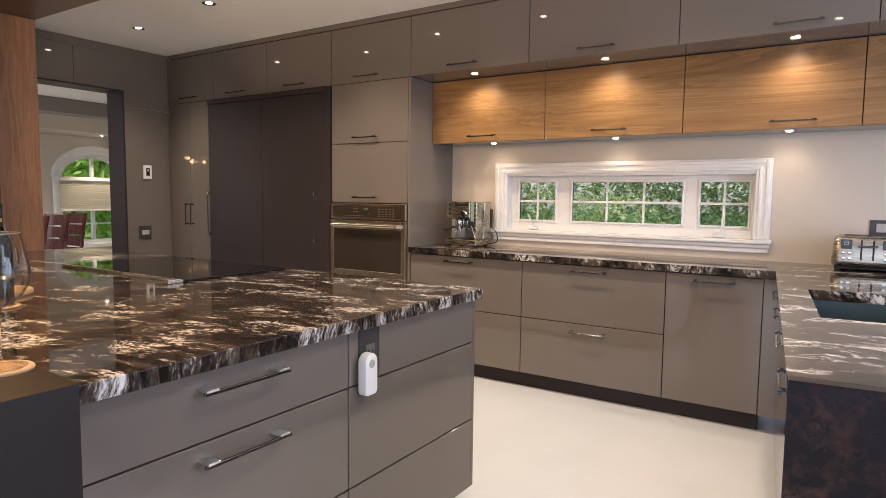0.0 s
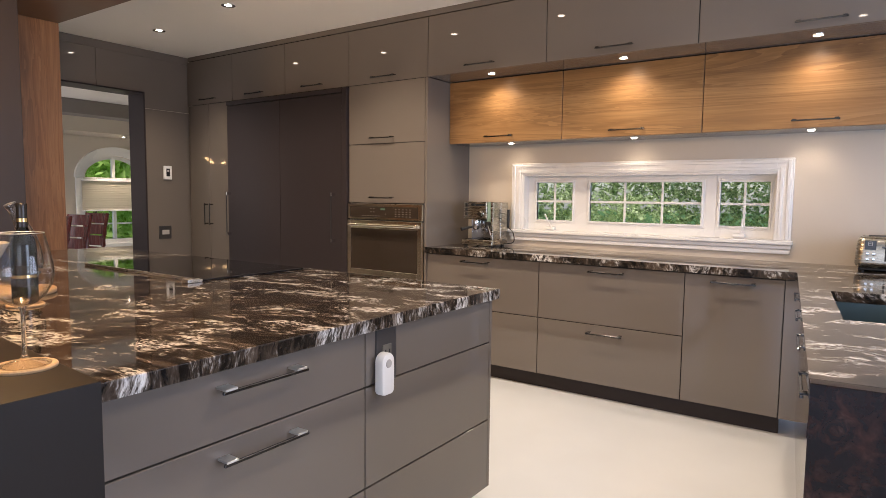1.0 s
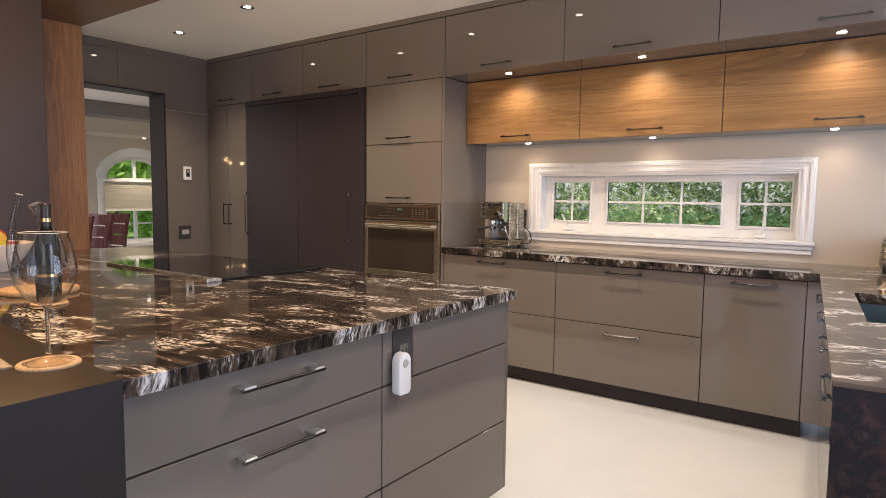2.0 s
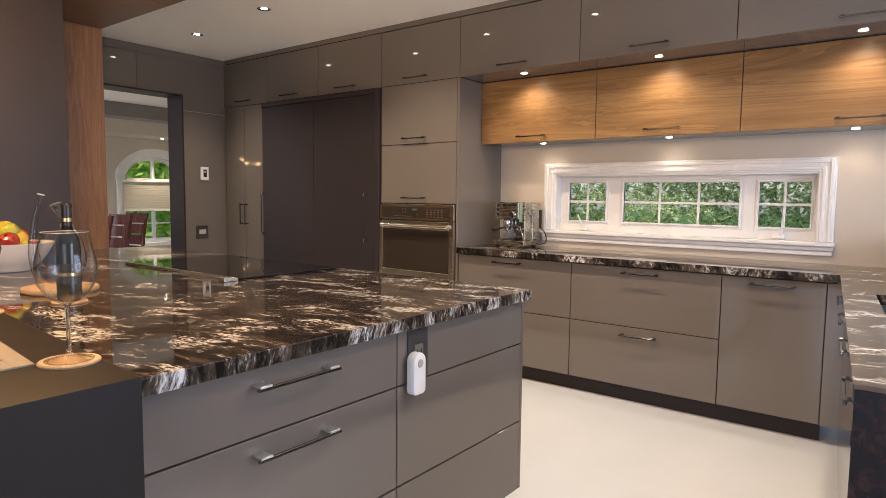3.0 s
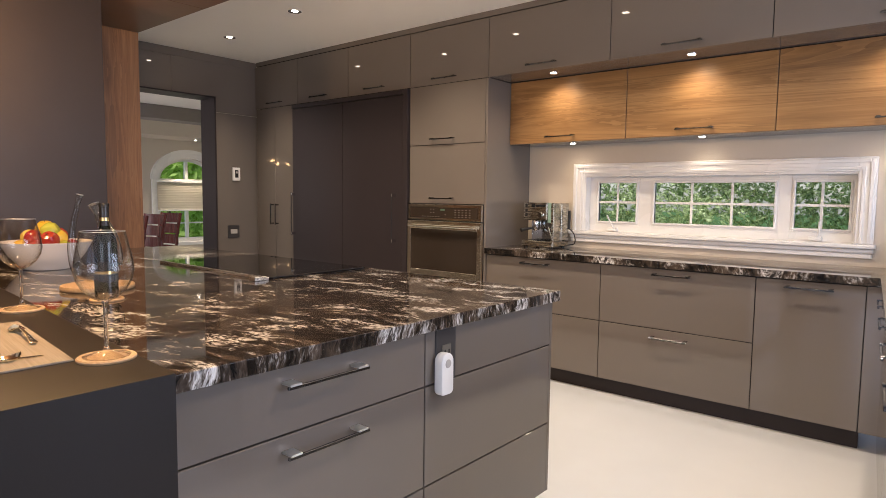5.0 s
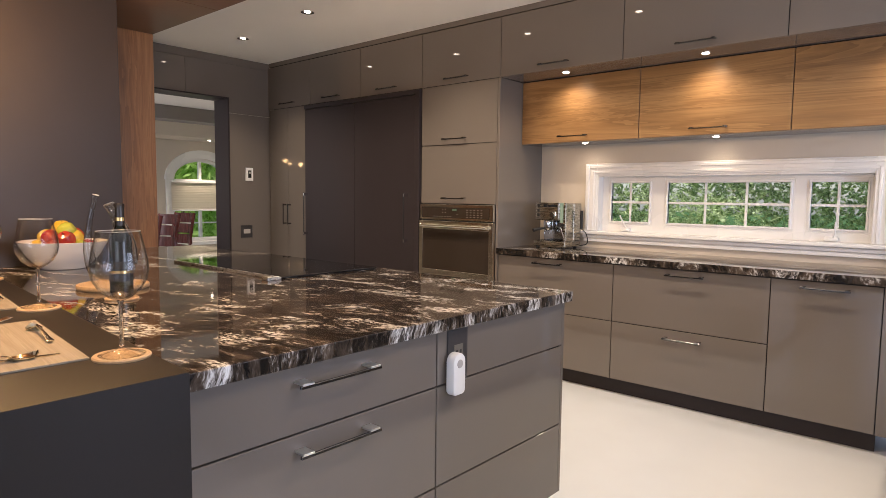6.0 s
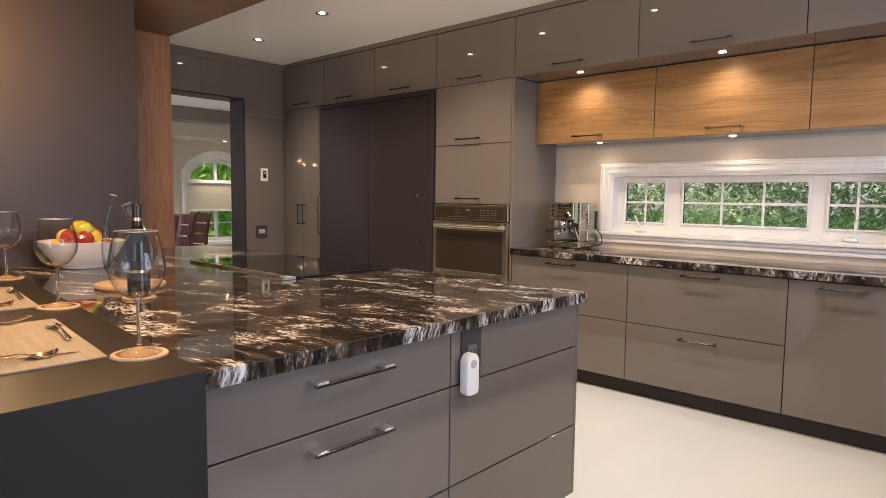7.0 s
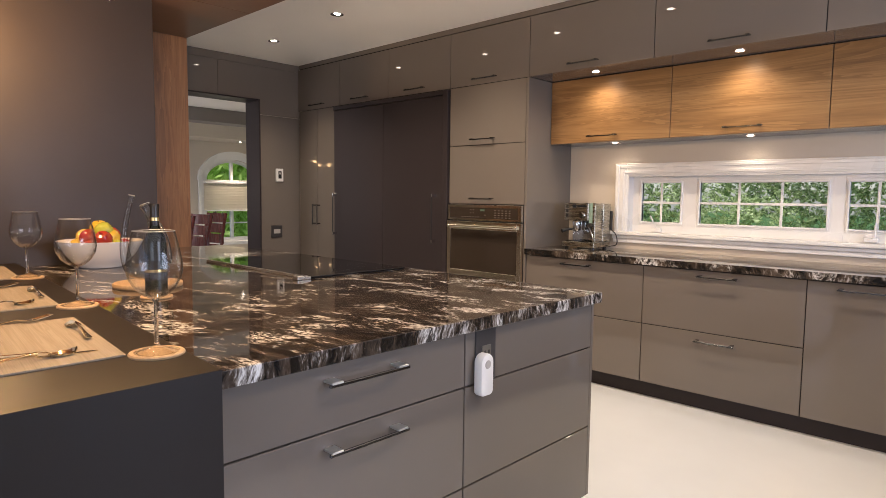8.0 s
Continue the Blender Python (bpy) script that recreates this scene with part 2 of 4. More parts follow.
APPLE_GOLD = apple_skin("yellow_fruit_skin", (0.62, 0.42, 0.03), (0.68, 0.50, 0.08))

# ---- building helpers ----
AT = {}


def thing(name, loc, label, category, group="", kind=""):
    """An Empty at the base of a thing; its parts are drawn in world metres."""
    ob = new(name)
    ob.empty_display_size = 0.1
    ob.location = loc
    AT[ob] = Vector(loc)
    return tagged(ob, label, category, group, kind)


def part(name, bm, material, parent=None, label="", smooth=False):
    me = bpy.data.meshes.new(name)
    bm.normal_update()
    bm.to_mesh(me)
    bm.free()
    me.materials.append(material)
    if smooth:
        me.polygons.foreach_set("use_smooth", [True] * len(me.polygons))
        me.set_sharp_from_angle(angle=radians(38))
    ob = new(name, me)
    if parent is not None:
        ob.parent = parent
        ob.matrix_parent_inverse = Matrix.Translation(-AT.get(parent, Vector()))
    return tagged(ob, label) if label else ob


def setting(name, bm, material, label, category):
    return tagged(part(name, bm, material), label, category, "", "structure")


def box(x0, x1, y0, y1, z0, z1, bevel=0.0, bm=None, seg=1):
    bm = bm or bmesh.new()
    vs = bmesh.ops.create_cube(bm, size=1.0)["verts"]
    for v in vs:
        v.co = Vector((x0 + (v.co.x + 0.5) * (x1 - x0), y0 + (v.co.y + 0.5) * (y1 - y0), z0 + (v.co.z + 0.5) * (z1 - z0)))
    if bevel:
        edges = list({e for v in vs for e in v.link_edges})
        bmesh.ops.bevel(bm, geom=edges, offset=bevel, segments=seg, affect="EDGES", profile=0.5)
    return bm


def prism(points, z0, z1, bm=None, bevel=0.0):
    bm = bm or bmesh.new()
    low = [bm.verts.new((x, y, z0)) for x, y in points]
    high = [bm.verts.new((x, y, z1)) for x, y in points]
    n = len(points)
    faces = [bm.faces.new(list(reversed(low))), bm.faces.new(high)]
    faces += [bm.faces.new((low[i], low[(i + 1) % n], high[(i + 1) % n], high[i])) for i in range(n)]
    bmesh.ops.recalc_face_normals(bm, faces=faces)
    if bevel:
        bmesh.ops.bevel(bm, geom=list({e for f in faces[:2] for e in f.edges}), offset=bevel, segments=2, affect="EDGES", profile=0.5)
    return bm


def lathe(profile, x=0.0, y=0.0, z=0.0, seg=40, bm=None, closed=False):
    """Turn (radius, height) pairs about an upright axis."""
    bm = bm or bmesh.new()
    rings = []
    for r, h in profile:
        if r < 1e-5:
            rings.append([bm.verts.new((x, y, z + h))])
        else:
            rings.append([bm.verts.new((x + r * math.cos(a), y + r * math.sin(a), z + h)) for a in np.linspace(0, 2 * math.pi, seg, endpoint=False)])
    pairs = list(zip(rings, rings[1:])) + ([(rings[-1], rings[0])] if closed else [])
    for a, b in pairs:
        for i in range(seg):
            j = (i + 1) % seg
            f = [a[i % len(a)], a[j % len(a)], b[j % len(b)], b[i % len(b)]]
            f = list(dict.fromkeys(f))
            if len(f) > 2:
                bm.faces.new(f)
    bmesh.ops.recalc_face_normals(bm, faces=bm.faces[:])
    return bm


def tube(points, radius, seg=10, bm=None):
    """A round rod along points; radius is one number or one for each point."""
    bm = bm or bmesh.new()
    pts = [Vector(p) for p in points]
    radii = radius if isinstance(radius, (list, tuple)) else [radius] * len(pts)
    rings = []
    for i, p in enumerate(pts):
        d = (pts[min(i + 1, len(pts) - 1)] - pts[max(i - 1, 0)]).normalized()
        u = d.cross(Vector((0.31, 0.2, 0.93))).normalized()
        w = d.cross(u)
        rings.append([bm.verts.new(p + radii[i] * (u * math.cos(a) + w * math.sin(a))) for a in np.linspace(0, 2 * math.pi, seg, endpoint=False)])
    for a, b in zip(rings, rings[1:]):
        for i in range(seg):
            bm.faces.new((a[i], a[(i + 1) % seg], b[(i + 1) % seg], b[i]))
    bm.faces.new(list(reversed(rings[0]))), bm.faces.new(rings[-1])
    bmesh.ops.recalc_face_normals(bm, faces=bm.faces[:])
    return bm


def curve(points, n=8):
    """Catmull-Rom points through the given ones."""
    p = [Vector(q) for q in points]
    p = [p[0] * 2 - p[1]] + p + [p[-1] * 2 - p[-2]]
    out = []
    for a, b, c, d in zip(p, p[1:], p[2:], p[3:]):
        for t in np.linspace(0, 1, n, endpoint=False):
            out.append(0.5 * (2 * b + (c - a) * t + (2 * a - 5 * b + 4 * c - d) * t * t + (3 * b - a - 3 * c + d) * t ** 3))
    return out + [p[-2]]


def handle(parent, mid, length, along, out, bar=0.0042, reach=0.036, finish=None):
    """A square bar on two flat chrome tabs; along and out are unit directions."""
    mid, along, out = Vector(mid), Vector(along), Vector(out)
    if along.cross(out).z < 0:
        along = -along
    up = along.cross(out)
    m = Matrix((along, out, up)).transposed().to_4x4()
    m.translation = mid
    half = length / 2
    rod = box(-half, half, reach - bar, reach + bar, -bar, bar, 0.0015)
    bmesh.ops.transform(rod, matrix=m, verts=rod.verts)
    rod = part("handle", rod, finish or BARMETAL, parent, "dark chrome bar handle")
    return rod, m, half


def handle_full(parent, mid, length, along, out, wide=0.03, reach=0.036, finish=None, mount=None):
    rod, m, half = handle(parent, mid, length, along, out, reach=reach, finish=finish)
    for s in (-1, 1):
        c = s * (half - 0.006 - wide / 2)
        tab = box(c - wide / 2, c + wide / 2, 0.0, reach + 0.004, 0.003, 0.009, 0.001)
        bmesh.ops.transform(tab, matrix=m, verts=tab.verts)
        part("handle_tab", tab, mount or BARMETAL, parent, "chrome handle mount")


# ---- large structure ----
XW, YN, ZC = -5.733, 4.36, 2.65      # west wall face, north wall face, ceiling
YF = 3.765                           # fronts of the tall cabinets and upper row

setting("floor", box(-9.2, 3.0, -3.3, 7.2, -0.12, 0.0), FLOOR, "glossy cream resin floor with faint mottling", "floor")
setting("ground", prism([(-60, -60), (60, -60), (60, 80), (-60, 80)], -0.5, -0.3), LAWN, "mown green lawn round the house", "ground")
setting("ceiling", box(XW - 0.05, 3.0, -3.3, YN + 0.2, ZC, ZC + 0.12), CEILING, "matt warm white ceiling", "ceiling")

# north wall with the long window opening
WX0, WX1, WZ0, WZ1 = -2.236, -0.473, 1.045, 1.470
bm = bmesh.new()
for b in ((XW, WX0, 0, ZC), (WX1, 3.0, 0, ZC), (WX0, WX1, 0, WZ0), (WX0, WX1, WZ1, ZC)):
    box(b[0], b[1], YN, YN + 0.2, b[2], b[3], 0, bm)
setting("wall_north", bm, WALL, "smooth warm white painted wall", "wall")

# west wall with the doorway to the dining room
bm = bmesh.new()
for b in ((-3.3, 2.258, 0, ZC), (3.318, YN + 0.2, 0, ZC), (2.258, 3.318, 2.252, ZC)):
    box(XW - 0.24, XW - 0.02, b[0], b[1], b[2], b[3], 0, bm)
setting("wall_west", bm, WALL, "painted partition wall behind lacquered panels", "wall")
bm = bmesh.new()
for b in ((2.26, 2.30, 0, 2.238), (3.30, 3.316, 0, 2.250), (2.26, 3.30, 2.238, 2.250)):
    box(XW - 0.26, XW + 0.004, b[0], b[1], b[2], b[3], 0.001, bm)
setting("door_frame", bm, DARK, "dark brown lacquered lining of an open doorway", "door frame")

# south and east walls behind the camera, with large glazed openings
bm = bmesh.new()
for b in ((XW, -1.3, 0, ZC), (2.5, 3.0, 0, ZC), (-1.3, 2.5, 2.35, ZC), (-1.3, 2.5, 0, 0.2)):
    box(b[0], b[1], -3.3, -3.15, b[2], b[3], 0, bm)
setting("wall_south", bm, WALL, "warm white painted wall", "wall")
bm = bmesh.new()
for b in ((-3.15, 0.5, 0, ZC), (3.3, YN, 0, ZC), (0.5, 3.3, 2.35, ZC), (0.5, 3.3, 0, 0.2)):
    box(2.85, 3.0, b[0], b[1], b[2], b[3], 0, bm)
setting("wall_east", bm, WALL, "warm white painted wall", "wall")

# dining room beyond the doorway
bm = bmesh.new()
AY, AH, AS, AB = 4.73, 0.45, 1.50, 0.56   # centre, half width, spring height, sill of the arched window
box(-9.2, -9.0, -1.0, AY - AH, 0, 2.37, 0, bm)
box(-9.2, -9.0, AY + AH, 7.2, 0, 2.37, 0, bm)
box(-9.2, -9.0, AY - AH, AY + AH, 0, AB, 0, bm)
arc = [(AY - AH * math.cos(a), AS + 0.32 * math.sin(a)) for a in np.linspace(0, math.pi, 25)]
for (ya, za), (yb, zb) in zip(arc, arc[1:]):
    vs = [bm.verts.new((x, y, z)) for x in (-9.0, -9.2) for y, z in ((ya, za), (yb, zb), (yb, 2.37), (ya, 2.37))]
    bm.faces.new(vs[:4]), bm.faces.new(vs[4:]), bm.faces.new((vs[0], vs[1], vs[5], vs[4]))
bmesh.ops.recalc_face_normals(bm, faces=bm.faces[:])
setting("wall_dining_west", bm, WALL, "pale painted dining room wall", "wall")
setting("wall_dining_north", box(-9.0, XW - 0.24, 7.0, 7.2, 0, 2.37), WALL, "pale painted dining room wall", "wall")
setting("wall_dining_south", box(-9.0, XW - 0.24, -1.0, -0.85, 0, 2.37), WALL, "pale painted dining room wall", "wall")
setting("ceiling_dining", box(-9.2, XW - 0.05, -1.0, 7.2, 2.37, 2.45), CEILING, "pale dining room ceiling", "ceiling")
setting("beam_dining", box(-7.9, -7.6, -0.85, 7.0, 2.205, 2.37, 0.004), painted("grey_beam_paint", (0.20, 0.18, 0.175), 0.5), "grey painted ceiling beam", "beam")
setting("bulkhead_dining", box(-9.0, -8.4, -0.85, 7.0, 2.078, 2.37, 0.004), WALL, "pale lowered bulkhead along the window wall", "bulkhead")

# partition, post and lowered soffit at the end of the island
setting("wall_partition", box(-4.36, -3.68, -3.15, 1.46, 0, 2.38, 0.002), PANEL, "tall dark brown matt partition panel", "partition")
setting("post", box(-4.56, -4.38, 1.30, 1.97, 0, 2.38, 0.002), POST_WOOD, "upright walnut veneered post", "post")
SOFFIT = painted("brown_soffit_panel", (0.13, 0.072, 0.045), 0.4, 0.08, 0.4, 2.0)
soffit = thing("soffit", (-3.0, 0.5, 2.38), "dark brown lowered soffit panels over the island", "soffit", "", "structure")
for a, b in ((-4.56, -3.512), (-3.509, -2.455), (-2.452, -1.40)):
    part("panel", box(a, b, -1.2, 1.97, 2.38, ZC - 0.002, 0.0015), SOFFIT, soffit)


# ---- tall cabinets and upper row along the north wall ----
FT = 0.02   # thickness of a front
GAP = 0.0025


def front(name, parent, x0, x1, z0, z1, y, material, label=""):
    return part(name, box(x0 + GAP, x1 - GAP, y, y + FT, z0 + GAP, z1 - GAP, 0.0015), material, parent, label)


def xhandle(parent, x, y, z, length=0.235, wide=0.02):
    handle_full(parent, (x, y, z), length, (1, 0, 0), (0, -1, 0), wide)


def zhandle(parent, x, y, z0, z1, wide=0.012):
    handle_full(parent, (x, y, (z0 + z1) / 2), z1 - z0, (0, 0, 1), (0, -1, 0), wide)


UX = [-5.733, -5.017, -4.284, -3.525, -2.737, -1.787, -0.849, 0.09, 1.03]
UH = [-5.375, -4.68, -3.93, -3.15, -2.283, -1.33, -0.255, 0.55]
for x0, x1, hx in zip(UX, UX[1:], UH):
    u = thing("upper_cabinet", ((x0 + x1) / 2, 4.36, 2.172), "glossy taupe lacquered upper cabinet with a lift-up door", "cabinet", "upper row of cabinets")
    part("body", box(x0 + 0.001, x1 - 0.001, YF + FT + 0.002, YN - 0.001, 2.191, 2.605), SHADOW, u)
    part("base_panel", box(x0 + 0.0005, x1 - 0.0005, YF + FT + 0.001, YN - 0.001, 2.174, 2.190), TAUPE, u)
    d = front("door", u, x0, x1, 2.172, 2.605, YF, TAUPE)
    xhandle(d, hx, YF, 2.212)
setting("crown", box(XW + 0.021, 1.03, YF + 0.001, YN, 2.609, ZC - 0.001), TAUPE, "taupe lacquered filler under the ceiling", "trim")

pantry = thing("pantry_cabinet", (-5.4, 4.0, 0), "tall glossy taupe pantry cabinet with two doors", "cabinet")
part("body", box(XW + 0.025, -5.085, YF + FT + 0.002, YN - 0.001, 0.1, 2.168), SHADOW, pantry)
part("plinth", box(XW + 0.025, -5.085, YF + 0.07, YN - 0.001, 0, 0.1), DARK, pantry)
d = front("door", pantry, XW + 0.022, -5.389, 0.102, 2.171, YF, TAUPE)
zhandle(d, -5.431, YF, 0.99, 1.203)
d = front("door", pantry, -5.389, -5.08, 0.102, 2.171, YF, TAUPE)
zhandle(d, -5.352, YF, 0.99, 1.203)

fridge = thing("refrigerator", (-4.3, 4.0, 0), "built-in refrigerator behind dark brown matt panels", "refrigerator")
part("body", box(-5.07, -3.54, YF + 0.004, YN - 0.001, 0.1, 2.166), SHADOW, fridge)
part("plinth", box(-5.07, -3.54, YF + 0.05, YN - 0.001, 0, 0.098), DARK, fridge)
part("frame_side", box(-3.580, -3.528, YF - 0.028, YF + 0.003, 0.1, 2.165, 0.002), DARK, fridge)
part("frame_top", box(-5.078, -3.582, YF - 0.028, YF + 0.003, 2.128, 2.165, 0.002), DARK, fridge)
for x0, x1, hx in ((-5.078, -4.337, -5.045), (-4.337, -3.584, -3.668)):
    d = front("door", fridge, x0, x1, 0.1, 2.126, YF - 0.02, DARK)
    handle_full(d, (hx, YF - 0.02, 1.11), 0.42, (0, 0, 1), (0, -1, 0), 0.025, 0.045, BLACK, CHROME)

tower = thing("oven_cabinet", (-3.13, 4.0, 0), "tall glossy taupe cabinet housing a built-in oven", "cabinet")
part("side_panel", box(-2.757, -2.737, YF + 0.001, YN - 0.001, 0, 2.170, 0.001), TAUPE, tower)
part("side_panel", box(-3.525, -3.507, YF + FT, YN - 0.001, 0, 2.170, 0.001), CARCASS, tower)
part("shelf", box(-3.505, -2.759, YF + FT + 0.002, YN - 0.001, 1.236, 2.168), SHADOW, tower)
part("shelf", box(-3.505, -2.759, YF + FT + 0.002, YN - 0.001, 0.1, 0.655), SHADOW, tower)
part("plinth", box(-3.505, -2.759, YF + 0.07, YF + 0.09, 0, 0.1), DARK, tower)
for z0, z1 in ((1.703, 2.172), (1.237, 1.703)):
    d = front("door", tower, -3.525, -2.758, z0, z1, YF, TAUPE)
    xhandle(d, -3.162, YF, z0 + 0.042)
d = front("drawer_front", tower, -3.525, -2.758, 0.102, 0.652, YF, TAUPE)

oven = thing("wall_oven", (-3.13, 4.0, 0.655), "stainless built-in wall oven with a dark glass door", "oven")
part("body", box(-3.50, -2.765, YF + 0.0, YN - 0.05, 0.66, 1.233), SHADOW, oven)
part("control_panel", box(-3.515, -2.760, YF - 0.022, YF - 0.001, 1.108, 1.232, 0.004), STEEL_OVEN, oven)
part("control_glass", box(-3.492, -2.80, YF - 0.0245, YF - 0.0223, 1.124, 1.210, 0.001), OVENGLASS, oven, "dark brown glass control strip")
bm = bmesh.new()
for b in ((-3.515, -3.478, 0.66, 1.098), (-2.800, -2.760, 0.66, 1.098), (-3.478, -2.800, 1.035, 1.098), (-3.478, -2.800, 0.66, 0.705)):
    box(b[0], b[1], YF - 0.03, YF - 0.001, b[2], b[3], 0.002, bm)
odoor = part("door", bm, STEEL_OVEN, oven, "stainless oven door frame")
part("door_glass", box(-3.478, -2.800, YF - 0.027, YF - 0.015, 0.705, 1.035), OVENGLASS, odoor, "dark tinted oven glass")
bm = tube([(-3.475, YF - 0.058, 1.062), (-2.805, YF - 0.058, 1.062)], 0.0135, 14)
for x in (-3.455, -2.825):
    box(x - 0.012, x + 0.012, YF - 0.058, YF - 0.03, 1.052, 1.072, 0.002, bm)
part("handle", bm, STEEL_OVEN, odoor, "polished round oven handle", True)
bm = bmesh.new()
for i in range(5):
    for j in range(4):
        box(-3.02 + i * 0.035, -3.005 + i * 0.035, YF - 0.0262, YF - 0.0246, 1.133 + j * 0.018, 1.138 + j * 0.018, 0, bm)
for i in range(7):
    box(-3.36 + i * 0.028, -3.342 + i * 0.028, YF - 0.0262, YF - 0.0246, 1.134, 1.138, 0, bm)
for x, z in ((-3.27, 1.19), (-3.24, 1.19), (-3.27, 1.165), (-3.24, 1.165), (-3.12, 1.15)):
    box(x, x + 0.012, YF - 0.0262, YF - 0.0246, z, z + 0.005, 0, bm)
tagged(part("keys", bm, KEYPRINT, oven, "grey printed touch keys"), kind="stuff")
part("clock", box(-3.165, -3.12, YF - 0.0262, YF - 0.0246, 1.183, 1.197), DISPLAY, oven, "small green lit clock")

# walnut cabinets over the window
WXS = [-2.735, -1.793, -0.872, 0.05, 0.97]
for x0, x1, hx in zip(WXS, WXS[1:], (-2.287, -1.333, -0.275, 0.5)):
    u = thing("walnut_cabinet", ((x0 + x1) / 2, 4.2, 1.70), "wall cabinet with a flat walnut veneer lift-up door", "cabinet", "walnut wall cabinets")
    part("body", box(x0 + 0.001, x1 - 0.001, 4.078, YN - 0.001, 1.719, 2.170), SHADOW, u)
    part("base_panel", box(x0 + 0.0005, x1 - 0.0005, 4.077, YN - 0.001, 1.702, 1.718), TAUPE, u)
    d = front("door", u, x0, x1, 1.70, 2.170, 4.056, WALNUT)
    xhandle(d, hx, 4.056, 1.742)

# recessed spots: lens, ring and lamp
def downlight(x, y, z, radius, power, label, group, cone=75, open_=0.5):
    t = thing("downlight", (x, y, z), label, "downlight", group)
    part("ring", lathe([(radius, -0.004), (radius, 0.001), (radius * open_, 0.001), (radius * (open_ + 0.1), -0.003)], x, y, z, 28, None, True), CHROME, t, "thin chrome ring", True)
    part("lens", lathe([(0, -0.09 * radius), (radius * open_ * 0.6, -0.07 * radius), (radius * open_, -0.0005), (radius * open_ * 1.01, 0.0005), (0, 0.0005)], x, y, z, 24), LIT, t, "glowing warm lens")
    lamp("spot_lamp", "SPOT", look((x, y, z - 0.012), (x, y + 0.001, z - 1)), power, WARM, cone=cone, blend=0.9)


for x, y in ((-4.975, 3.02), (-3.89, 2.90), (-2.95, 3.10), (-1.98, 3.12), (-0.12, 1.96), (-1.0, 3.12), (0.22, 0.5)):
    downlight(x, y, ZC, 0.05, 45 if y < 1 else 90, "lit recessed ceiling downlight with chrome ring", "ceiling downlights", 122)
for x in (-2.277, -1.324, -0.277):
    downlight(x, 3.91, 2.172, 0.029, 12.5, "lit recessed spot under the upper cabinets", "spots under the upper cabinets", 150, 0.8)
for x, y in ((-2.272, 4.21), (-1.336, 4.21), (-0.304, 4.21)):
    downlight(x, y, 1.70, 0.029, 2.7, "lit recessed spot under the walnut cabinets", "spots under the walnut cabinets", 140, 0.8)
downlight(-8.7, 4.7, 2.078, 0.05, 70, "lit recessed spot in the dining room bulkhead", "dining room spots", 90)
downlight(-6.9, 3.9, 2.37, 0.05, 70, "lit recessed spot in the dining room ceiling", "dining room spots", 110)

# lacquered panels on the west wall
wp = thing("wall_panelling", (XW, 3.0, 0), "glossy taupe lacquered panels lining the wall round a doorway", "wall panelling", "", "structure")
for y0, y1, z0, z1 in ((3.318, YF + 0.018, 0.1, 2.098), (2.87, YF + 0.018, 2.102, 2.574), (1.98, 2.87, 2.252, 2.574), (1.98, YF + 0.018, 2.577, 2.649)):
    bm = bmesh.new()
    if (y0, z0) == (2.87, 2.102):
        pts = [(2.872, 2.252), (3.318, 2.252), (3.318, 2.102), (YF + 0.018, 2.102), (YF + 0.018, 2.574), (2.872, 2.574)]
        lo = [bm.verts.new((XW, y, z)) for y, z in pts]
        hi = [bm.verts.new((XW - 0.019, y, z)) for y, z in pts]
        bm.faces.new(lo), bm.faces.new(list(reversed(hi)))
        for i in range(6):
            bm.faces.new((lo[i], lo[(i + 1) % 6], hi[(i + 1) % 6], hi[i]))
        bmesh.ops.recalc_face_normals(bm, faces=bm.faces[:])
    else:
        box(XW - 0.019, XW, y0 + 0.001, y1 - 0.001, z0, z1, 0.001, bm)
    part("panel", bm, TAUPE, wp)

# ---- base cabinets under the window ----
YB = 3.775


def base_unit(x0, x1, splits, hx, label):
    u = thing("base_cabinet", ((x0 + x1) / 2, 4.0, 0), label, "cabinet", "base cabinets under the window")
    part("body", box(x0 + 0.001, x1 - 0.001, YB + FT + 0.001, YN - 0.001, 0.1, 0.870), SHADOW, u)
    part("plinth", box(x0, x1, YB + 0.055, YB + 0.07, 0, 0.1), DARK, u)
    for z0, z1 in splits:
        d = front("drawer_front" if len(splits) > 1 else "door", u, x0, x1, z0, z1, YB, TAUPE)
        xhandle(d, hx, YB, z1 - 0.038 if z1 > 0.6 else z1 - 0.055)


base_unit(-2.735, -1.806, ((0.102, 0.488), (0.488, 0.866)), -2.30, "glossy taupe base cabinet with two wide drawers")
base_unit(-1.806, -0.868, ((0.102, 0.488), (0.488, 0.866)), -1.338, "glossy taupe base cabinet with two wide drawers")
base_unit(-0.868, -0.350, ((0.102, 0.866),), -0.604, "glossy taupe base cabinet with one door")
setting("filler_panel", box(-0.348, -0.262, YB + 0.001, YB + FT, 0.102, 0.866, 0.001), TAUPE, "narrow taupe filler in the corner of the base cabinets", "filler")

# return run with the sink, its fronts slightly out of square
P0, P1 = Vector((-0.295, 3.747)), Vector((-0.079, 1.478))
RD = (P1 - P0).normalized()                # along the fronts towards the room
RN = Vector((RD.y, -RD.x))                 # out of the fronts
if RN.x > 0:
    RN = -RN


def ret(s, out):
    p = P0 + RD * s + RN * out
    return (p.x, p.y)


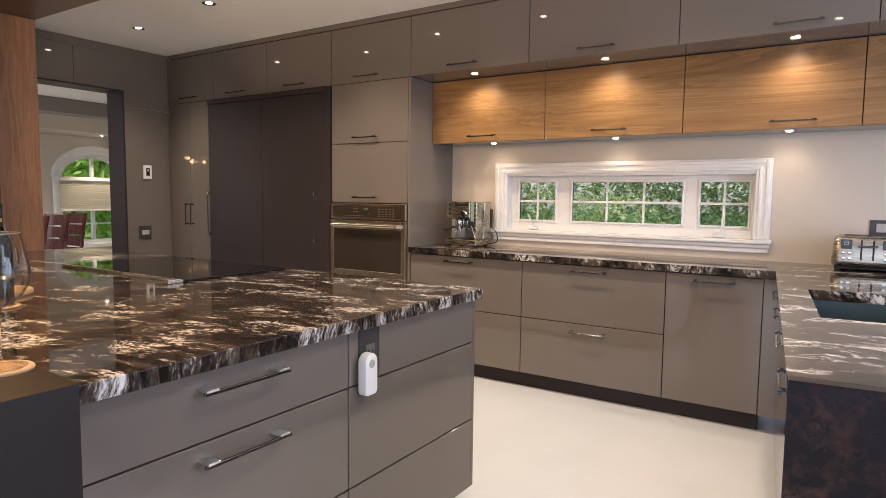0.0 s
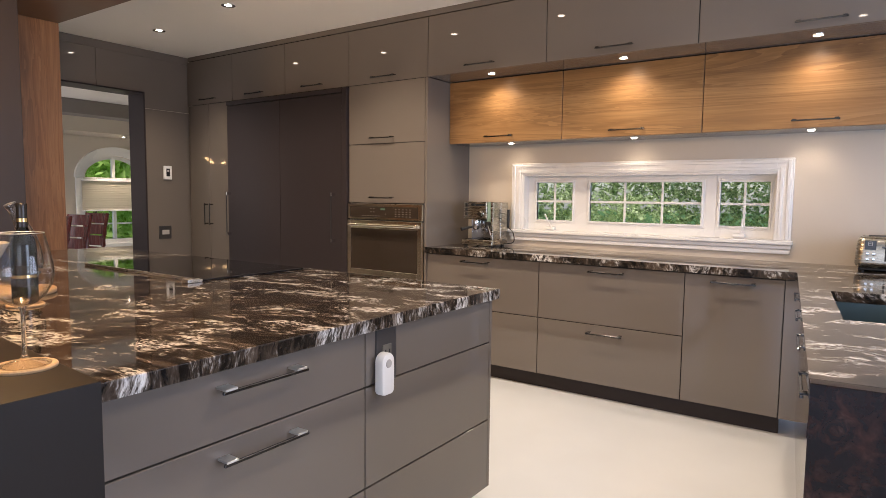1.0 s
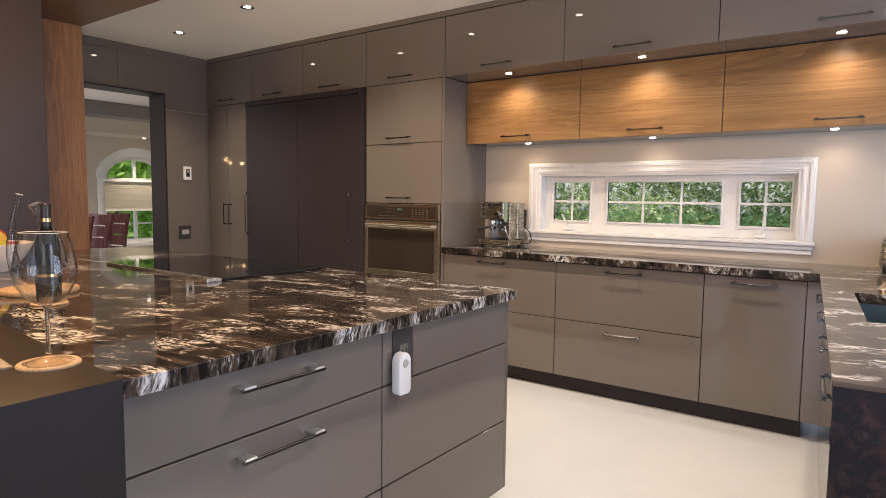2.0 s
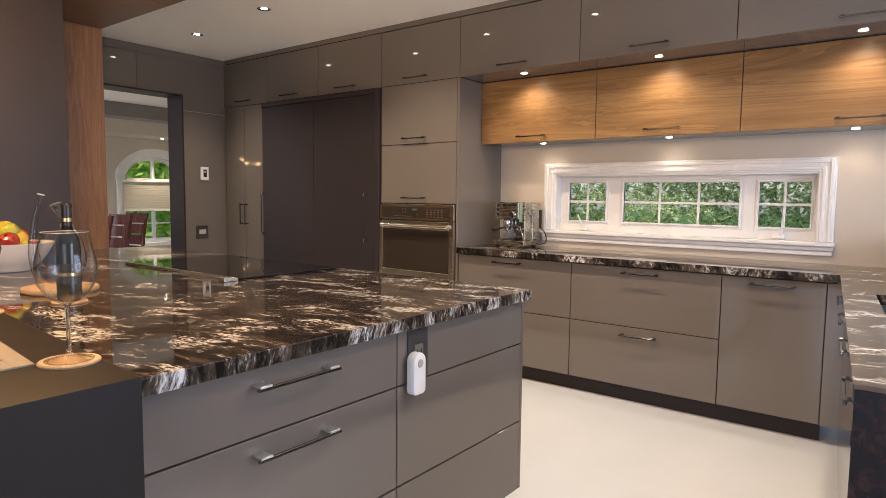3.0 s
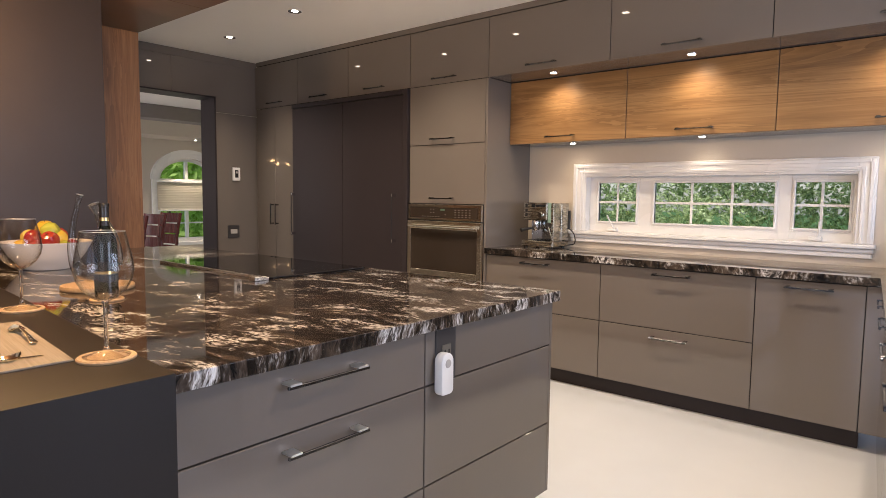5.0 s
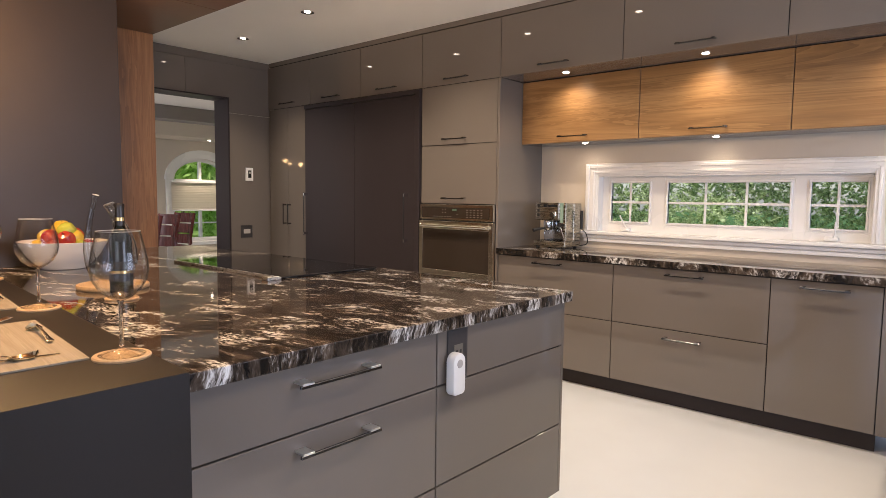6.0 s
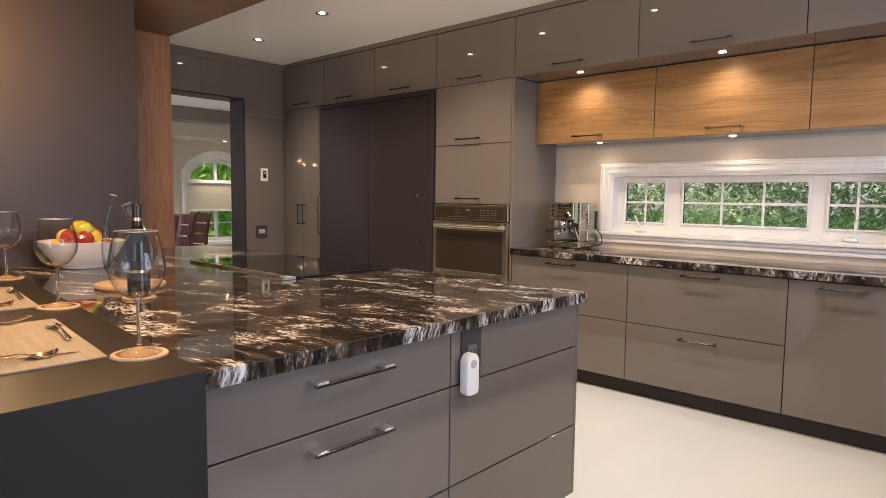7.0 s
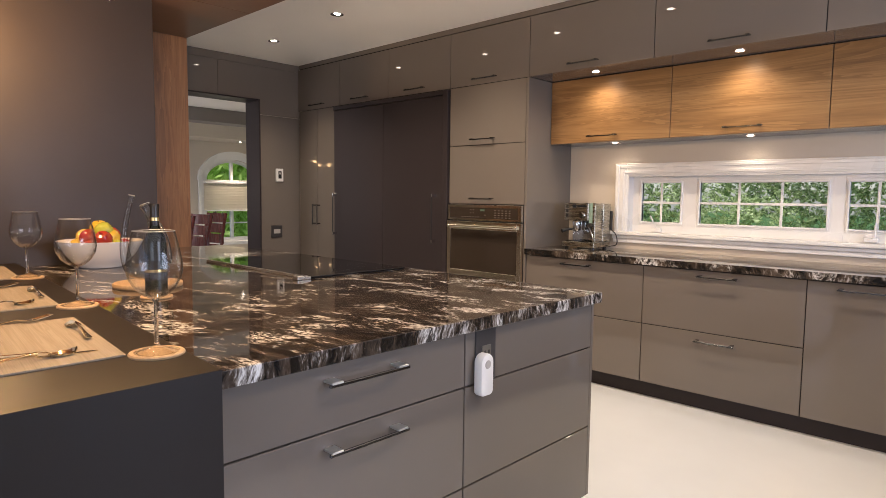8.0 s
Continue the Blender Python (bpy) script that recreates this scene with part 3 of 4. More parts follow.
RL = (P1 - P0).length
for i in range(4):
    s0, s1 = 0.06 + i * (RL - 0.105) / 4, 0.06 + (i + 1) * (RL - 0.105) / 4
    mid = ret((s0 + s1) / 2, -0.03)
    u = thing("base_cabinet", (mid[0], mid[1], 0), "glossy taupe base cabinet door of the sink run", "cabinet", "base cabinets of the sink run")
    part("body", prism([ret(s0, -0.05), ret(s1, -0.05), ret(s1, -0.6), ret(s0, -0.6)], 0.1, 0.66), SHADOW, u)
    part("plinth", prism([ret(s0, -0.09), ret(s1, -0.09), ret(s1, -0.105), ret(s0, -0.105)], 0, 0.1), DARK, u)
    d = part("door", prism([ret(s0 + 0.0015, -0.028), ret(s1 - 0.0015, -0.028), ret(s1 - 0.0015, -0.048), ret(s0 + 0.0015, -0.048)], 0.102, 0.866), TAUPE, u)
    a = Vector((*ret((s0 + s1) / 2, -0.028), 0.828))
    handle_full(d, a, 0.235, (RD.x, RD.y, 0), (RN.x, RN.y, 0), 0.02)

# continuous granite worktop, with the opening for the sink
S0, S1, SD0, SD1 = 0.69, 1.42, -0.115, -0.52
ZT0, ZT1 = 0.873, 0.915
bm = bmesh.new()
ds = (0, SD0, SD1, -0.75)
sheets = [[(-2.737, 3.747)] + [ret(0, d) for d in ds] + [(0.9, 3.70), (0.9, YN - 0.001), (-2.737, YN - 0.001)]]
for i, (a, b) in enumerate(((0, S0), (S0, S1), (S1, RL - 0.0405))):
    for j, (c, e) in enumerate(zip(ds, ds[1:])):
        if (i, j) != (1, 1):
            sheets.append([ret(a, c), ret(b, c), ret(b, e), ret(a, e)])
for pts in sheets:
    bm.faces.new([bm.verts.new((x, y, ZT1)) for x, y in pts])
bmesh.ops.remove_doubles(bm, verts=bm.verts, dist=0.0005)
bmesh.ops.recalc_face_normals(bm, faces=bm.faces[:])
low = bmesh.ops.extrude_face_region(bm, geom=bm.faces[:])["geom"]
for v in low:
    if isinstance(v, bmesh.types.BMVert):
        v.co.z = ZT0
bmesh.ops.recalc_face_normals(bm, faces=bm.faces[:])
worktop = part("worktop", bm, GRANITE)
tagged(worktop, "polished black granite worktop with white and bronze veins", "worktop")
# stone colour of this face carries the shade of the panel
wf = part("waterfall_panel", prism([ret(RL - 0.001, -0.001), ret(RL - 0.001, -0.75), ret(RL - 0.040, -0.75), ret(RL - 0.040, -0.001)], 0, ZT1, None, 0.0015), GRANITE_SHADED)
tagged(wf, "polished brown granite end panel under the worktop, with shade in its colour", "end panel")

sink = thing("sink", (*ret(1.05, -0.3), 0.68), "grey-blue undermounted sink set in the granite", "sink")
bm = bmesh.new()
o, w = 0.012, 0.02
for a, b, c, e in ((S0 - w, S0 - 0.002, SD0 + w, SD1 - w), (S1 + 0.002, S1 + w, SD0 + w, SD1 - w), (S0, S1, SD0 + w, SD0 + 0.002), (S0, S1, SD1 - 0.002, SD1 - w)):
    prism([ret(a, c), ret(b, c), ret(b, e), ret(a, e)], 0.69, ZT0 - 0.002, bm)
part("basin_wall", bm, SINKSTEEL, sink)
part("basin_floor", prism([ret(S0 - w, SD0 + w), ret(S1 + w, SD0 + w), ret(S1 + w, SD1 - w), ret(S0 - w, SD1 - w)], 0.67, 0.688), SINKSTEEL, sink)

# ---- island ----
XI = -1.269
island = thing("kitchen_island", (-2.5, 1.4, 0), "taupe lacquered kitchen island with wide drawers", "kitchen island")
part("body", box(-4.36, XI - FT - 0.002, 1.462, 2.19, 0.1, 0.872), SHADOW, island)
part("body", box(-3.66, XI - FT - 0.002, 0.78, 1.46, 0.1, 0.872), SHADOW, island)
part("plinth", box(-4.3, XI - 0.07, 0.64, 2.15, 0, 0.1), DARK, island)
part("end_panel", box(-4.36, XI - 0.003, 2.207, 2.225, 0.066, 0.871, 0.001), TAUPE, island)


def island_front(y0, y1, z0, z1, grip):
    d = part("drawer_front", box(XI - FT, XI, y0 + GAP, y1 - GAP, z0 + GAP, z1 - GAP, 0.0018), TAUPE, island)
    if grip:
        handle_full(d, (XI, 1.0255, grip - 0.002), 0.270, (0, 1, 0), (1, 0, 0), 0.034, mount=SATIN)


for y0, y1, g in ((0.618, 1.434, True), (1.434, 2.203, False)):
    for z0, z1, hz in ((0.692, 0.868, 0.823), (0.362, 0.692, 0.645), (0.066, 0.362, 0.31)):
        island_front(y0, y1, z0, z1, hz if g else 0)
bm = prism([(-1.240, 0.612), (-1.246, 2.240), (-4.375, 2.240), (-4.375, 1.463), (-3.678, 1.463), (-3.678, 0.774)], 0.873, 0.915, None, 0.003)
itop = part("island_worktop", bm, GRANITE)
tagged(itop, "polished black granite island top with white and bronze veins", "worktop")

table = thing("breakfast_table", (-2.4, 0.0, 0), "dark brown matt breakfast table joined to the island", "table")
# the top and the side meet in a mitre at the island's end
for name, prof in (("tabletop", [(-1.178, 0.937), (-3.678, 0.937), (-3.678, 0.887), (-1.228, 0.887)]),
                   ("side_panel", [(-1.178, 0.9365), (-1.2285, 0.8865), (-1.2285, 0.0), (-1.178, 0.0)])):
    bm = bmesh.new()
    near = [bm.verts.new((x, -1.1, z)) for x, z in prof]
    far = [bm.verts.new((x, 0.584 + 0.07 * (-1.178 - x), z)) for x, z in prof]
    faces = [bm.faces.new(near), bm.faces.new(list(reversed(far)))]
    for i in range(4):
        faces.append(bm.faces.new((near[i], far[i], far[(i + 1) % 4], near[(i + 1) % 4])))
    bmesh.ops.recalc_face_normals(bm, faces=faces)
    bmesh.ops.bevel(bm, geom=bm.edges[:], offset=0.0012, segments=2, affect="EDGES", profile=0.5)
    part(name, bm, TABLE, table)

cook = thing("cooktop", (-2.9, 1.88, 0.915), "black glass induction cooktop with a slim metal trim", "cooktop")
part("glass", box(-3.335, -2.355, 1.600, 2.185, 0.918, 0.926, 0.002), BLACKGLASS, cook)
part("trim", box(-3.341, -2.349, 1.584, 1.5995, 0.9155, 0.927, 0.001), STEEL, cook, "brushed metal front trim")
part("base", box(-3.325, -2.365, 1.61, 2.175, 0.9152, 0.9178), SHADOW, cook)

# ---- kitchen window ----
window = thing("window_1", (-1.355, YN, 1.0), "long low white window of three units with white casing", "window", "", "structure")
CX0, CX1, CZ1 = -2.330, -0.389, 1.556
for depth, inset, wide in ((0.018, 0.0, 0.094), (0.028, 0.012, 0.022), (0.024, 0.055, 0.020)):
    # three steps of moulding, mitred by length
    a, b, t = CX0 + inset, CX1 - inset, CZ1 - inset
    part("casing", box(a, a + wide, YN - depth, YN - 0.0005, 1.047, t, 0.003), WHITE, window)
    part("casing", box(b - wide, b, YN - depth, YN - 0.0005, 1.047, t, 0.003), WHITE, window)
    part("casing", box(a + wide, b - wide, YN - depth + 0.0004, YN - 0.0005, t - min(wide, 0.086), t, 0.003), WHITE, window)
part("stool", box(CX0 - 0.018, CX1 + 0.012, YN - 0.05, 4.425, 1.020, 1.0465, 0.006, None, 2), WHITE, window)
part("apron", box(CX0 - 0.010, CX1 + 0.004, YN - 0.030, YN - 0.0005, 0.992, 1.019, 0.006, None, 2), WHITE, window)
part("apron", box(CX0 - 0.004, CX1 - 0.002, YN - 0.020, YN - 0.0005, 0.962, 0.991, 0.005, None, 2), WHITE, window)
for x0, x1 in ((WX0 - 0.001, WX0 + 0.012), (WX1 - 0.012, WX1 + 0.001)):
    part("jamb", box(x0, x1, YN - 0.01, YN + 0.14, WZ0, WZ1, 0.001), WHITE, window)
part("jamb", box(WX0 + 0.012, WX1 - 0.012, YN - 0.01, YN + 0.14, WZ1 - 0.012, WZ1 + 0.001, 0.001), WHITE, window)


def sash(x0, x1, z0, z1, verticals, crank):
    """One unit: outer frame, stepped sash, pane and bars round the glass x0..x1, z0..z1."""
    y = YN + 0.075
    for grow, a, b in ((0.024, y - 0.006, y + 0.02), (0.011, y - 0.016, y + 0.016)):
        bm = bmesh.new()
        box(x0 - grow, x0 + 0.001, a, b, z0 - grow, z1 + grow, 0.002, bm)
        box(x1 - 0.001, x1 + grow, a, b, z0 - grow, z1 + grow, 0.002, bm)
        box(x0, x1, a, b, z1 - 0.001, z1 + grow, 0.002, bm)
        box(x0, x1, a, b, z0 - grow, z0 + 0.001, 0.002, bm)
        f = part("sash", bm, WHITE, window)
    pane = part("pane", box(x0 - 0.002, x1 + 0.002, y + 0.004, y + 0.007, z0 - 0.002, z1 + 0.002), PANE, f)
    pane.visible_shadow = False
    for x in verticals:
        part("glazing_bar", box(x - 0.008, x + 0.008, y - 0.001, y + 0.0035, z0, z1, 0.001), WHITE, f)
    zm = (z0 + z1) / 2
    part("glazing_bar", box(x0, x1, y - 0.0016, y + 0.003, zm - 0.008, zm + 0.008, 0.001), WHITE, f)
    if crank:
        cx, lean = crank
        c = part("crank_base", box(cx - 0.03, cx + 0.045, y - 0.045, y - 0.008, WZ0 + 0.005, WZ0 + 0.032, 0.008, None, 2), WHITE, window, "white crank housing", True)
        part("crank_lever", tube([(cx + 0.02, y - 0.04, WZ0 + 0.028), (cx + 0.018 + lean * 0.3, y - 0.05, WZ0 + 0.05), (cx + lean, y - 0.05, WZ0 + 0.125)], [0.006, 0.005, 0.006], 8), WHITE, c, "", True)


# fixed frame filling the opening round the three glazed units
G = ((-2.150, -1.853), (-1.717, -0.933), (-0.817, -0.524))
bm = bmesh.new()
xs = [WX0 + 0.012] + [q for a, b in G for q in (a - 0.024, b + 0.024)] + [WX1 - 0.012]
for a, b in ((xs[0], xs[1]), (xs[2], xs[3]), (xs[4], xs[5]), (xs[6], xs[7])):
    box(a, b, YN + 0.068, YN + 0.13, WZ0, WZ1 - 0.012, 0.0015, bm)
for a, b in ((xs[1], xs[2]), (xs[3], xs[4]), (xs[5], xs[6])):
    box(a, b, YN + 0.068, YN + 0.13, WZ0, 1.099, 0.0, bm)
    box(a, b, YN + 0.068, YN + 0.13, 1.436, WZ1 - 0.012, 0.0, bm)
part("window_frame", bm, WHITE, window)
sash(*G[0], 1.123, 1.412, (-2.0015,), (-2.03, -0.03))
sash(*G[1], 1.123, 1.412, (-1.457, -1.193), None)
sash(*G[2], 1.123, 1.412, (-0.6705,), (-0.70, 0.03))

# ---- dining room window, blind and chairs ----
arched = thing("window_2", (-9.0, AY, AB), "white arched window with divided lower sashes", "window", "", "structure")


def arch_strip(r0, r1, x0, x1, name, parent, material):
    """An arched moulding between two widths round the opening."""
    bm = bmesh.new()
    rings = []
    for a in np.linspace(0, math.pi, 29):
        c, s = math.cos(a), math.sin(a)
        ring = []
        for r, x in ((r0, x0), (r1, x0), (r1, x1), (r0, x1)):
            ring.append(bm.verts.new((x, AY - (AH + r) * c, AS + (0.32 + r) * s)))
        rings.append(ring)
    for a, b in zip(rings, rings[1:]):
        for i in range(4):
            bm.faces.new((a[i], a[(i + 1) % 4], b[(i + 1) % 4], b[i]))
    bm.faces.new(rings[0]), bm.faces.new(list(reversed(rings[-1])))
    bmesh.ops.recalc_face_normals(bm, faces=bm.faces[:])
    return part(name, bm, material, parent, "", True)


arch_strip(0.0, 0.11, -9.0, -8.975, "casing", arched, WHITE)
arch_strip(0.07, 0.125, -9.0, -8.962, "casing", arched, WHITE)
arch_strip(-0.045, 0.005, -9.10, -9.04, "frame", arched, WHITE)
for s in (-1, 1):
    a, b = sorted((AY + s * AH, AY + s * (AH + 0.11)))
    part("casing", box(-9.0, -8.975, a, b, AB, AS, 0.003), WHITE, arched)
    a, b = sorted((AY + s * AH, AY + s * (AH - 0.045)))
    part("frame", box(-9.10, -9.04, a, b, AB, AS, 0.003), WHITE, arched)
part("mullion", box(-9.095, -9.045, AY - 0.022, AY + 0.022, AB, AS + 0.29, 0.003), WHITE, arched)
part("transom", box(-9.10, -9.04, AY - AH, AY + AH, AS - 0.05, AS + 0.01, 0.003), WHITE, arched)
part("sill", box(-9.10, -8.93, AY - AH - 0.14, AY + AH + 0.14, AB - 0.04, AB + 0.012, 0.004), WHITE, arched)
part("rail", box(-9.10, -9.04, AY - AH, AY + AH, AB + 0.012, AB + 0.07, 0.003), WHITE, arched)
for y0 in (AY - AH + 0.045, AY + 0.022):
    part("glazing_bar", box(-9.08, -9.06, y0, y0 + AH - 0.067, 0.84, 0.862, 0.002), WHITE, arched)
pane = part("pane", box(-9.074, -9.070, AY - AH, AY + AH, AB, AS + 0.3), PANE, arched)
pane.visible_shadow = False

blind = thing("cellular_blind", (-9.0, AY, 1.04), "half-lowered beige cellular blind in the arched window", "blind")
bm = bmesh.new()
ys = (AY - AH - 0.035, AY + AH + 0.035)
zs = np.linspace(1.055, 1.455, 33)
ring = [[bm.verts.new((-8.955 + (0.0025 if i % 2 else 0.0), y, z)) for y in ys] for i, z in enumerate(zs)]
back = [[bm.verts.new((-8.968 - (0.006 if i % 2 else 0.0), y, z)) for y in ys] for i, z in enumerate(zs)]
for r in (ring, back):
    for a, b in zip(r, r[1:]):
        bm.faces.new((a[0], a[1], b[1], b[0]))
part("cloth", bm, SHADE, blind)
part("head_rail", box(-8.975, -8.935, ys[0], ys[1], 1.455, 1.485, 0.003), WHITE, blind)
part("bottom_rail", box(-8.972, -8.940, ys[0], ys[1], 1.035, 1.055, 0.003), WHITE, blind)


def dining_chair(x, y, turn):
    """A tall ladder-back chair whose back faces the doorway."""
    c = thing("dining_chair", (0, 0, 0), "dark cherry ladder-back dining chair", "chair", "chairs in the dining room")
    for s in (-1, 1):
        part("back_post", tube(curve([(0.20, s * 0.19, 0.0), (0.20, s * 0.19, 0.45), (0.235, s * 0.188, 0.8), (0.29, s * 0.185, 1.06)], 4), 0.018, 8), CHERRY, c, "", True)
        part("leg", box(-0.22, -0.18, s * 0.2 - 0.02, s * 0.2 + 0.02, 0, 0.44, 0.004), CHERRY, c)
        part("rail", box(-0.18, 0.19, s * 0.2 - 0.012, s * 0.2 + 0.012, 0.36, 0.43, 0.003), CHERRY, c)
    part("seat", box(-0.24, 0.22, -0.23, 0.23, 0.44, 0.475, 0.01, None, 2), CHERRY, c)
    for i in range(4):
        z0 = 0.56 + i * 0.128
        bm = bmesh.new()
        n = 8
        rows = []
        for k in range(n + 1):
            f = k / n * 2 - 1
            px = 0.205 + (z0 - 0.45) * 0.135 + 0.035 * (1 - f * f)
            rows.append([bm.verts.new((px + d, f * 0.19, z)) for d, z in ((0, z0), (0, z0 + 0.114), (0.014, z0 + 0.114), (0.014, z0))])
        for a, b in zip(rows, rows[1:]):
            for q in range(4):
                bm.faces.new((a[q], a[(q + 1) % 4], b[(q + 1) % 4], b[q]))
        bm.faces.new(rows[0]), bm.faces.new(list(reversed(rows[-1])))
        bmesh.ops.recalc_face_normals(bm, faces=bm.faces[:])
        part("slat", bm, CHERRY, c, "", True)
    c.location, c.rotation_euler = (x, y, 0), (0, 0, radians(turn))
    return c


c = dining_chair(-6.61, 2.635, 98)
copy_thing(c, pose(-6.91, 2.975, 0, 0, 0, 98))
copy_thing(c, pose(-7.30, 3.345, 0, 0, 0, 97))

# ---- outside ----
rng = np.random.default_rng(4)


def foliage(name, material, label, category, centre, spread, count, size, flat, kind="stuff", bunch=90):
    """Many small leaf quads scattered in clumps."""
    verts, faces = [], []
    clumps = rng.normal(size=(max(6, count // bunch), 3)) * 0.5
    pick = rng.integers(0, len(clumps), count)
    pos = (clumps[pick] + rng.normal(size=(count, 3)) * flat) * np.array(spread) + np.array(centre)
    ax = rng.normal(size=(count, 3))
    ax /= np.linalg.norm(ax, axis=1)[:, None]
    bx = np.cross(ax, rng.normal(size=(count, 3)))
    bx /= np.linalg.norm(bx, axis=1)[:, None]
    s = size * rng.uniform(0.5, 1.3, count)
    for p, a, b, q in zip(pos, ax, bx, s):
        i = len(verts)
        verts += [tuple(p - a * q), tuple(p + b * q * 0.45), tuple(p + a * q), tuple(p - b * q * 0.45)]
        faces.append((i, i + 1, i + 2, i + 3))
    me = bpy.data.meshes.new(name)
    me.from_pydata(verts, [], faces)
    me.materials.append(material)
    return tagged(new(name, me), label, category, "", kind)




def unit(v):
    return v / np.linalg.norm(v, axis=-1, keepdims=True)


def cedar_hedge(count=38000, leaflets=9):
    """Overlapping flat sprays of small pointed leaflets that swell and sink, with a few gaps to the sky."""
    x, z = rng.uniform(-6.0, 1.6, count), rng.uniform(-0.2, 3.0, count)
    swell = 0.22 * np.sin(x * 3.1 + 1.3 * np.sin(z * 2.2)) + 0.16 * np.sin(z * 5.3 + x * 1.7)
    root = np.stack([x, 6.45 + rng.uniform(0.0, 0.7, count) - swell, z], 1)
    way = unit(rng.normal(size=(count, 3)) * (0.7, 0.3, 0.5) + (0.0, -0.8, 0.2))
    side = unit(np.cross(way, rng.normal(size=(count, 3))))
    length = rng.uniform(0.05, 0.13, (count, 1))
    verts = []
    for k in range(leaflets):
        f = k / (leaflets - 1)
        lean = 0.0 if f == 1 else (1 if k % 2 else -1) * (0.9 - 0.4 * f)
        d = unit(way + side * lean + rng.normal(size=(count, 3)) * 0.12)
        w = unit(np.cross(d, rng.normal(size=(count, 3)) + (0, -1.0, 0.4)))
        p, q = root + way * length * f * 0.8, length * (0.46 - 0.22 * f)
        verts.append(np.stack([p, p + d * q * 0.5 + w * q * 0.25, p + d * q, p + d * q * 0.5 - w * q * 0.25], 1))
    verts = np.concatenate(verts).reshape(-1, 3)
    me = bpy.data.meshes.new("hedge")
    me.from_pydata(verts.tolist(), [], np.arange(len(verts)).reshape(-1, 4).tolist())
    me.materials.append(HEDGE)
    return tagged(new("hedge", me), "dense green cedar hedge outside the window", "hedge", "", "stuff")


cedar_hedge()
trunk = thing("maple_tree", (-13.5, 6.6, -0.3), "leafy green maple tree outside the dining room", "tree")
part("trunk", tube([(-13.5, 6.6, -0.35), (-13.45, 6.65, 1.2), (-13.6, 6.7, 2.6), (-13.5, 6.8, 4.0)], [0.16, 0.13, 0.10, 0.05], 12), BARK, trunk, "", True)
for a, b in (((-13.5, 6.65, 1.5), (-12.4, 7.3, 2.6)), ((-13.55, 6.7, 1.9), (-13.0, 5.7, 3.0)), ((-13.6, 6.7, 2.4), (-12.7, 6.4, 3.4))):
    part("limb", tube(curve([a, ((a[0] + b[0]) / 2, (a[1] + b[1]) / 2, a[2] + 0.7), b], 4), 0.035, 8), BARK, trunk, "", True)
crown = foliage("crown", LEAVES, "", "", (-12.9, 7.0, 2.5), (1.7, 2.4, 1.3), 9000, 0.12, 0.3)
crown.parent, crown.matrix_parent_inverse = trunk, Matrix.Translation((13.5, -6.6, 0.3))
foliage("shrubs", LEAVES, "bright green shrubs outside the dining room window", "shrub", (-13.2, 7.2, 0.3), (0.8, 2.6, 0.6), 7000, 0.08, 0.3)

# ---- small fittings ----
plate = thing("island_outlet", (XI, 1.53, 0.69), "black outlet plate set in the island drawer front", "outlet")
part("plate", box(XI - 0.002, XI + 0.006, 1.480, 1.580, 0.690, 0.866, 0.0015), PLASTIC_D, plate)
part("socket", box(XI + 0.006, XI + 0.009, 1.508, 1.552, 0.775, 0.815, 0.001), KEYPRINT, plate, "grey socket face")
bm = bmesh.new()
for y, z in ((1.521, 0.792), (1.541, 0.792), (1.531, 0.780)):
    box(XI + 0.009, XI + 0.0096, y - 0.003, y + 0.003, z - 0.006, z + 0.006, 0, bm)
part("socket_slots", bm, RUBBER, plate)

device = thing("plug_in_device", (XI + 0.01, 1.492, 0.662), "white rounded plug-in device in the island outlet", "plug-in device")
pts = []
for a in np.linspace(0, math.pi, 15):
    pts.append((1.495 + 0.030 * math.cos(a), 0.768 + 0.030 * math.sin(a)))
for a in np.linspace(math.pi, 1.5 * math.pi, 5):
    pts.append((1.495 - 0.014 + 0.016 * math.cos(a), 0.678 + 0.016 * math.sin(a)))
for a in np.linspace(1.5 * math.pi, 2 * math.pi, 5):
    pts.append((1.495 + 0.014 + 0.016 * math.cos(a), 0.678 + 0.016 * math.sin(a)))
bm = prism(pts, 0, 0.034, None, 0.006)
bmesh.ops.transform(bm, matrix=Matrix(((0, 0, 1, XI + 0.0102), (1, 0, 0, 0), (0, 1, 0, 0), (0, 0, 0, 1))), verts=bm.verts)
part("shell", bm, PLASTIC_W, device, "", True)
bm = lathe([(0, 0.002), (0.011, 0.002), (0.013, 0.0015), (0.014, 0.0)], 0, 0, 0, 20)
bmesh.ops.transform(bm, matrix=Matrix.Translation((XI + 0.0444, 1.495, 0.764)) @ Matrix.Rotation(radians(90), 4, "Y"), verts=bm.verts)
part("button", bm, PLASTIC_G, device, "light grey round lens", True)

th = thing("thermostat", (XW, 3.523, 1.43), "white wall thermostat with a dark screen", "thermostat")
part("case", box(XW + 0.0005, XW + 0.02, 3.482, 3.565, 1.431, 1.564, 0.004, None, 2), PLASTIC_W, th)
part("screen", box(XW + 0.02, XW + 0.022, 3.505, 3.543, 1.462, 1.538, 0.001), SCREEN, th, "dark display")
part("display", box(XW + 0.022, XW + 0.0225, 3.514, 3.534, 1.505, 1.525), PLASTIC_G, th)

sw = thing("wall_switch", (XW, 3.488, 0.85), "dark brown switch plate with a light rocker", "switch")
part("plate", box(XW + 0.0005, XW + 0.008, 3.423, 3.554, 0.848, 0.975, 0.002), PLASTIC_D, sw)
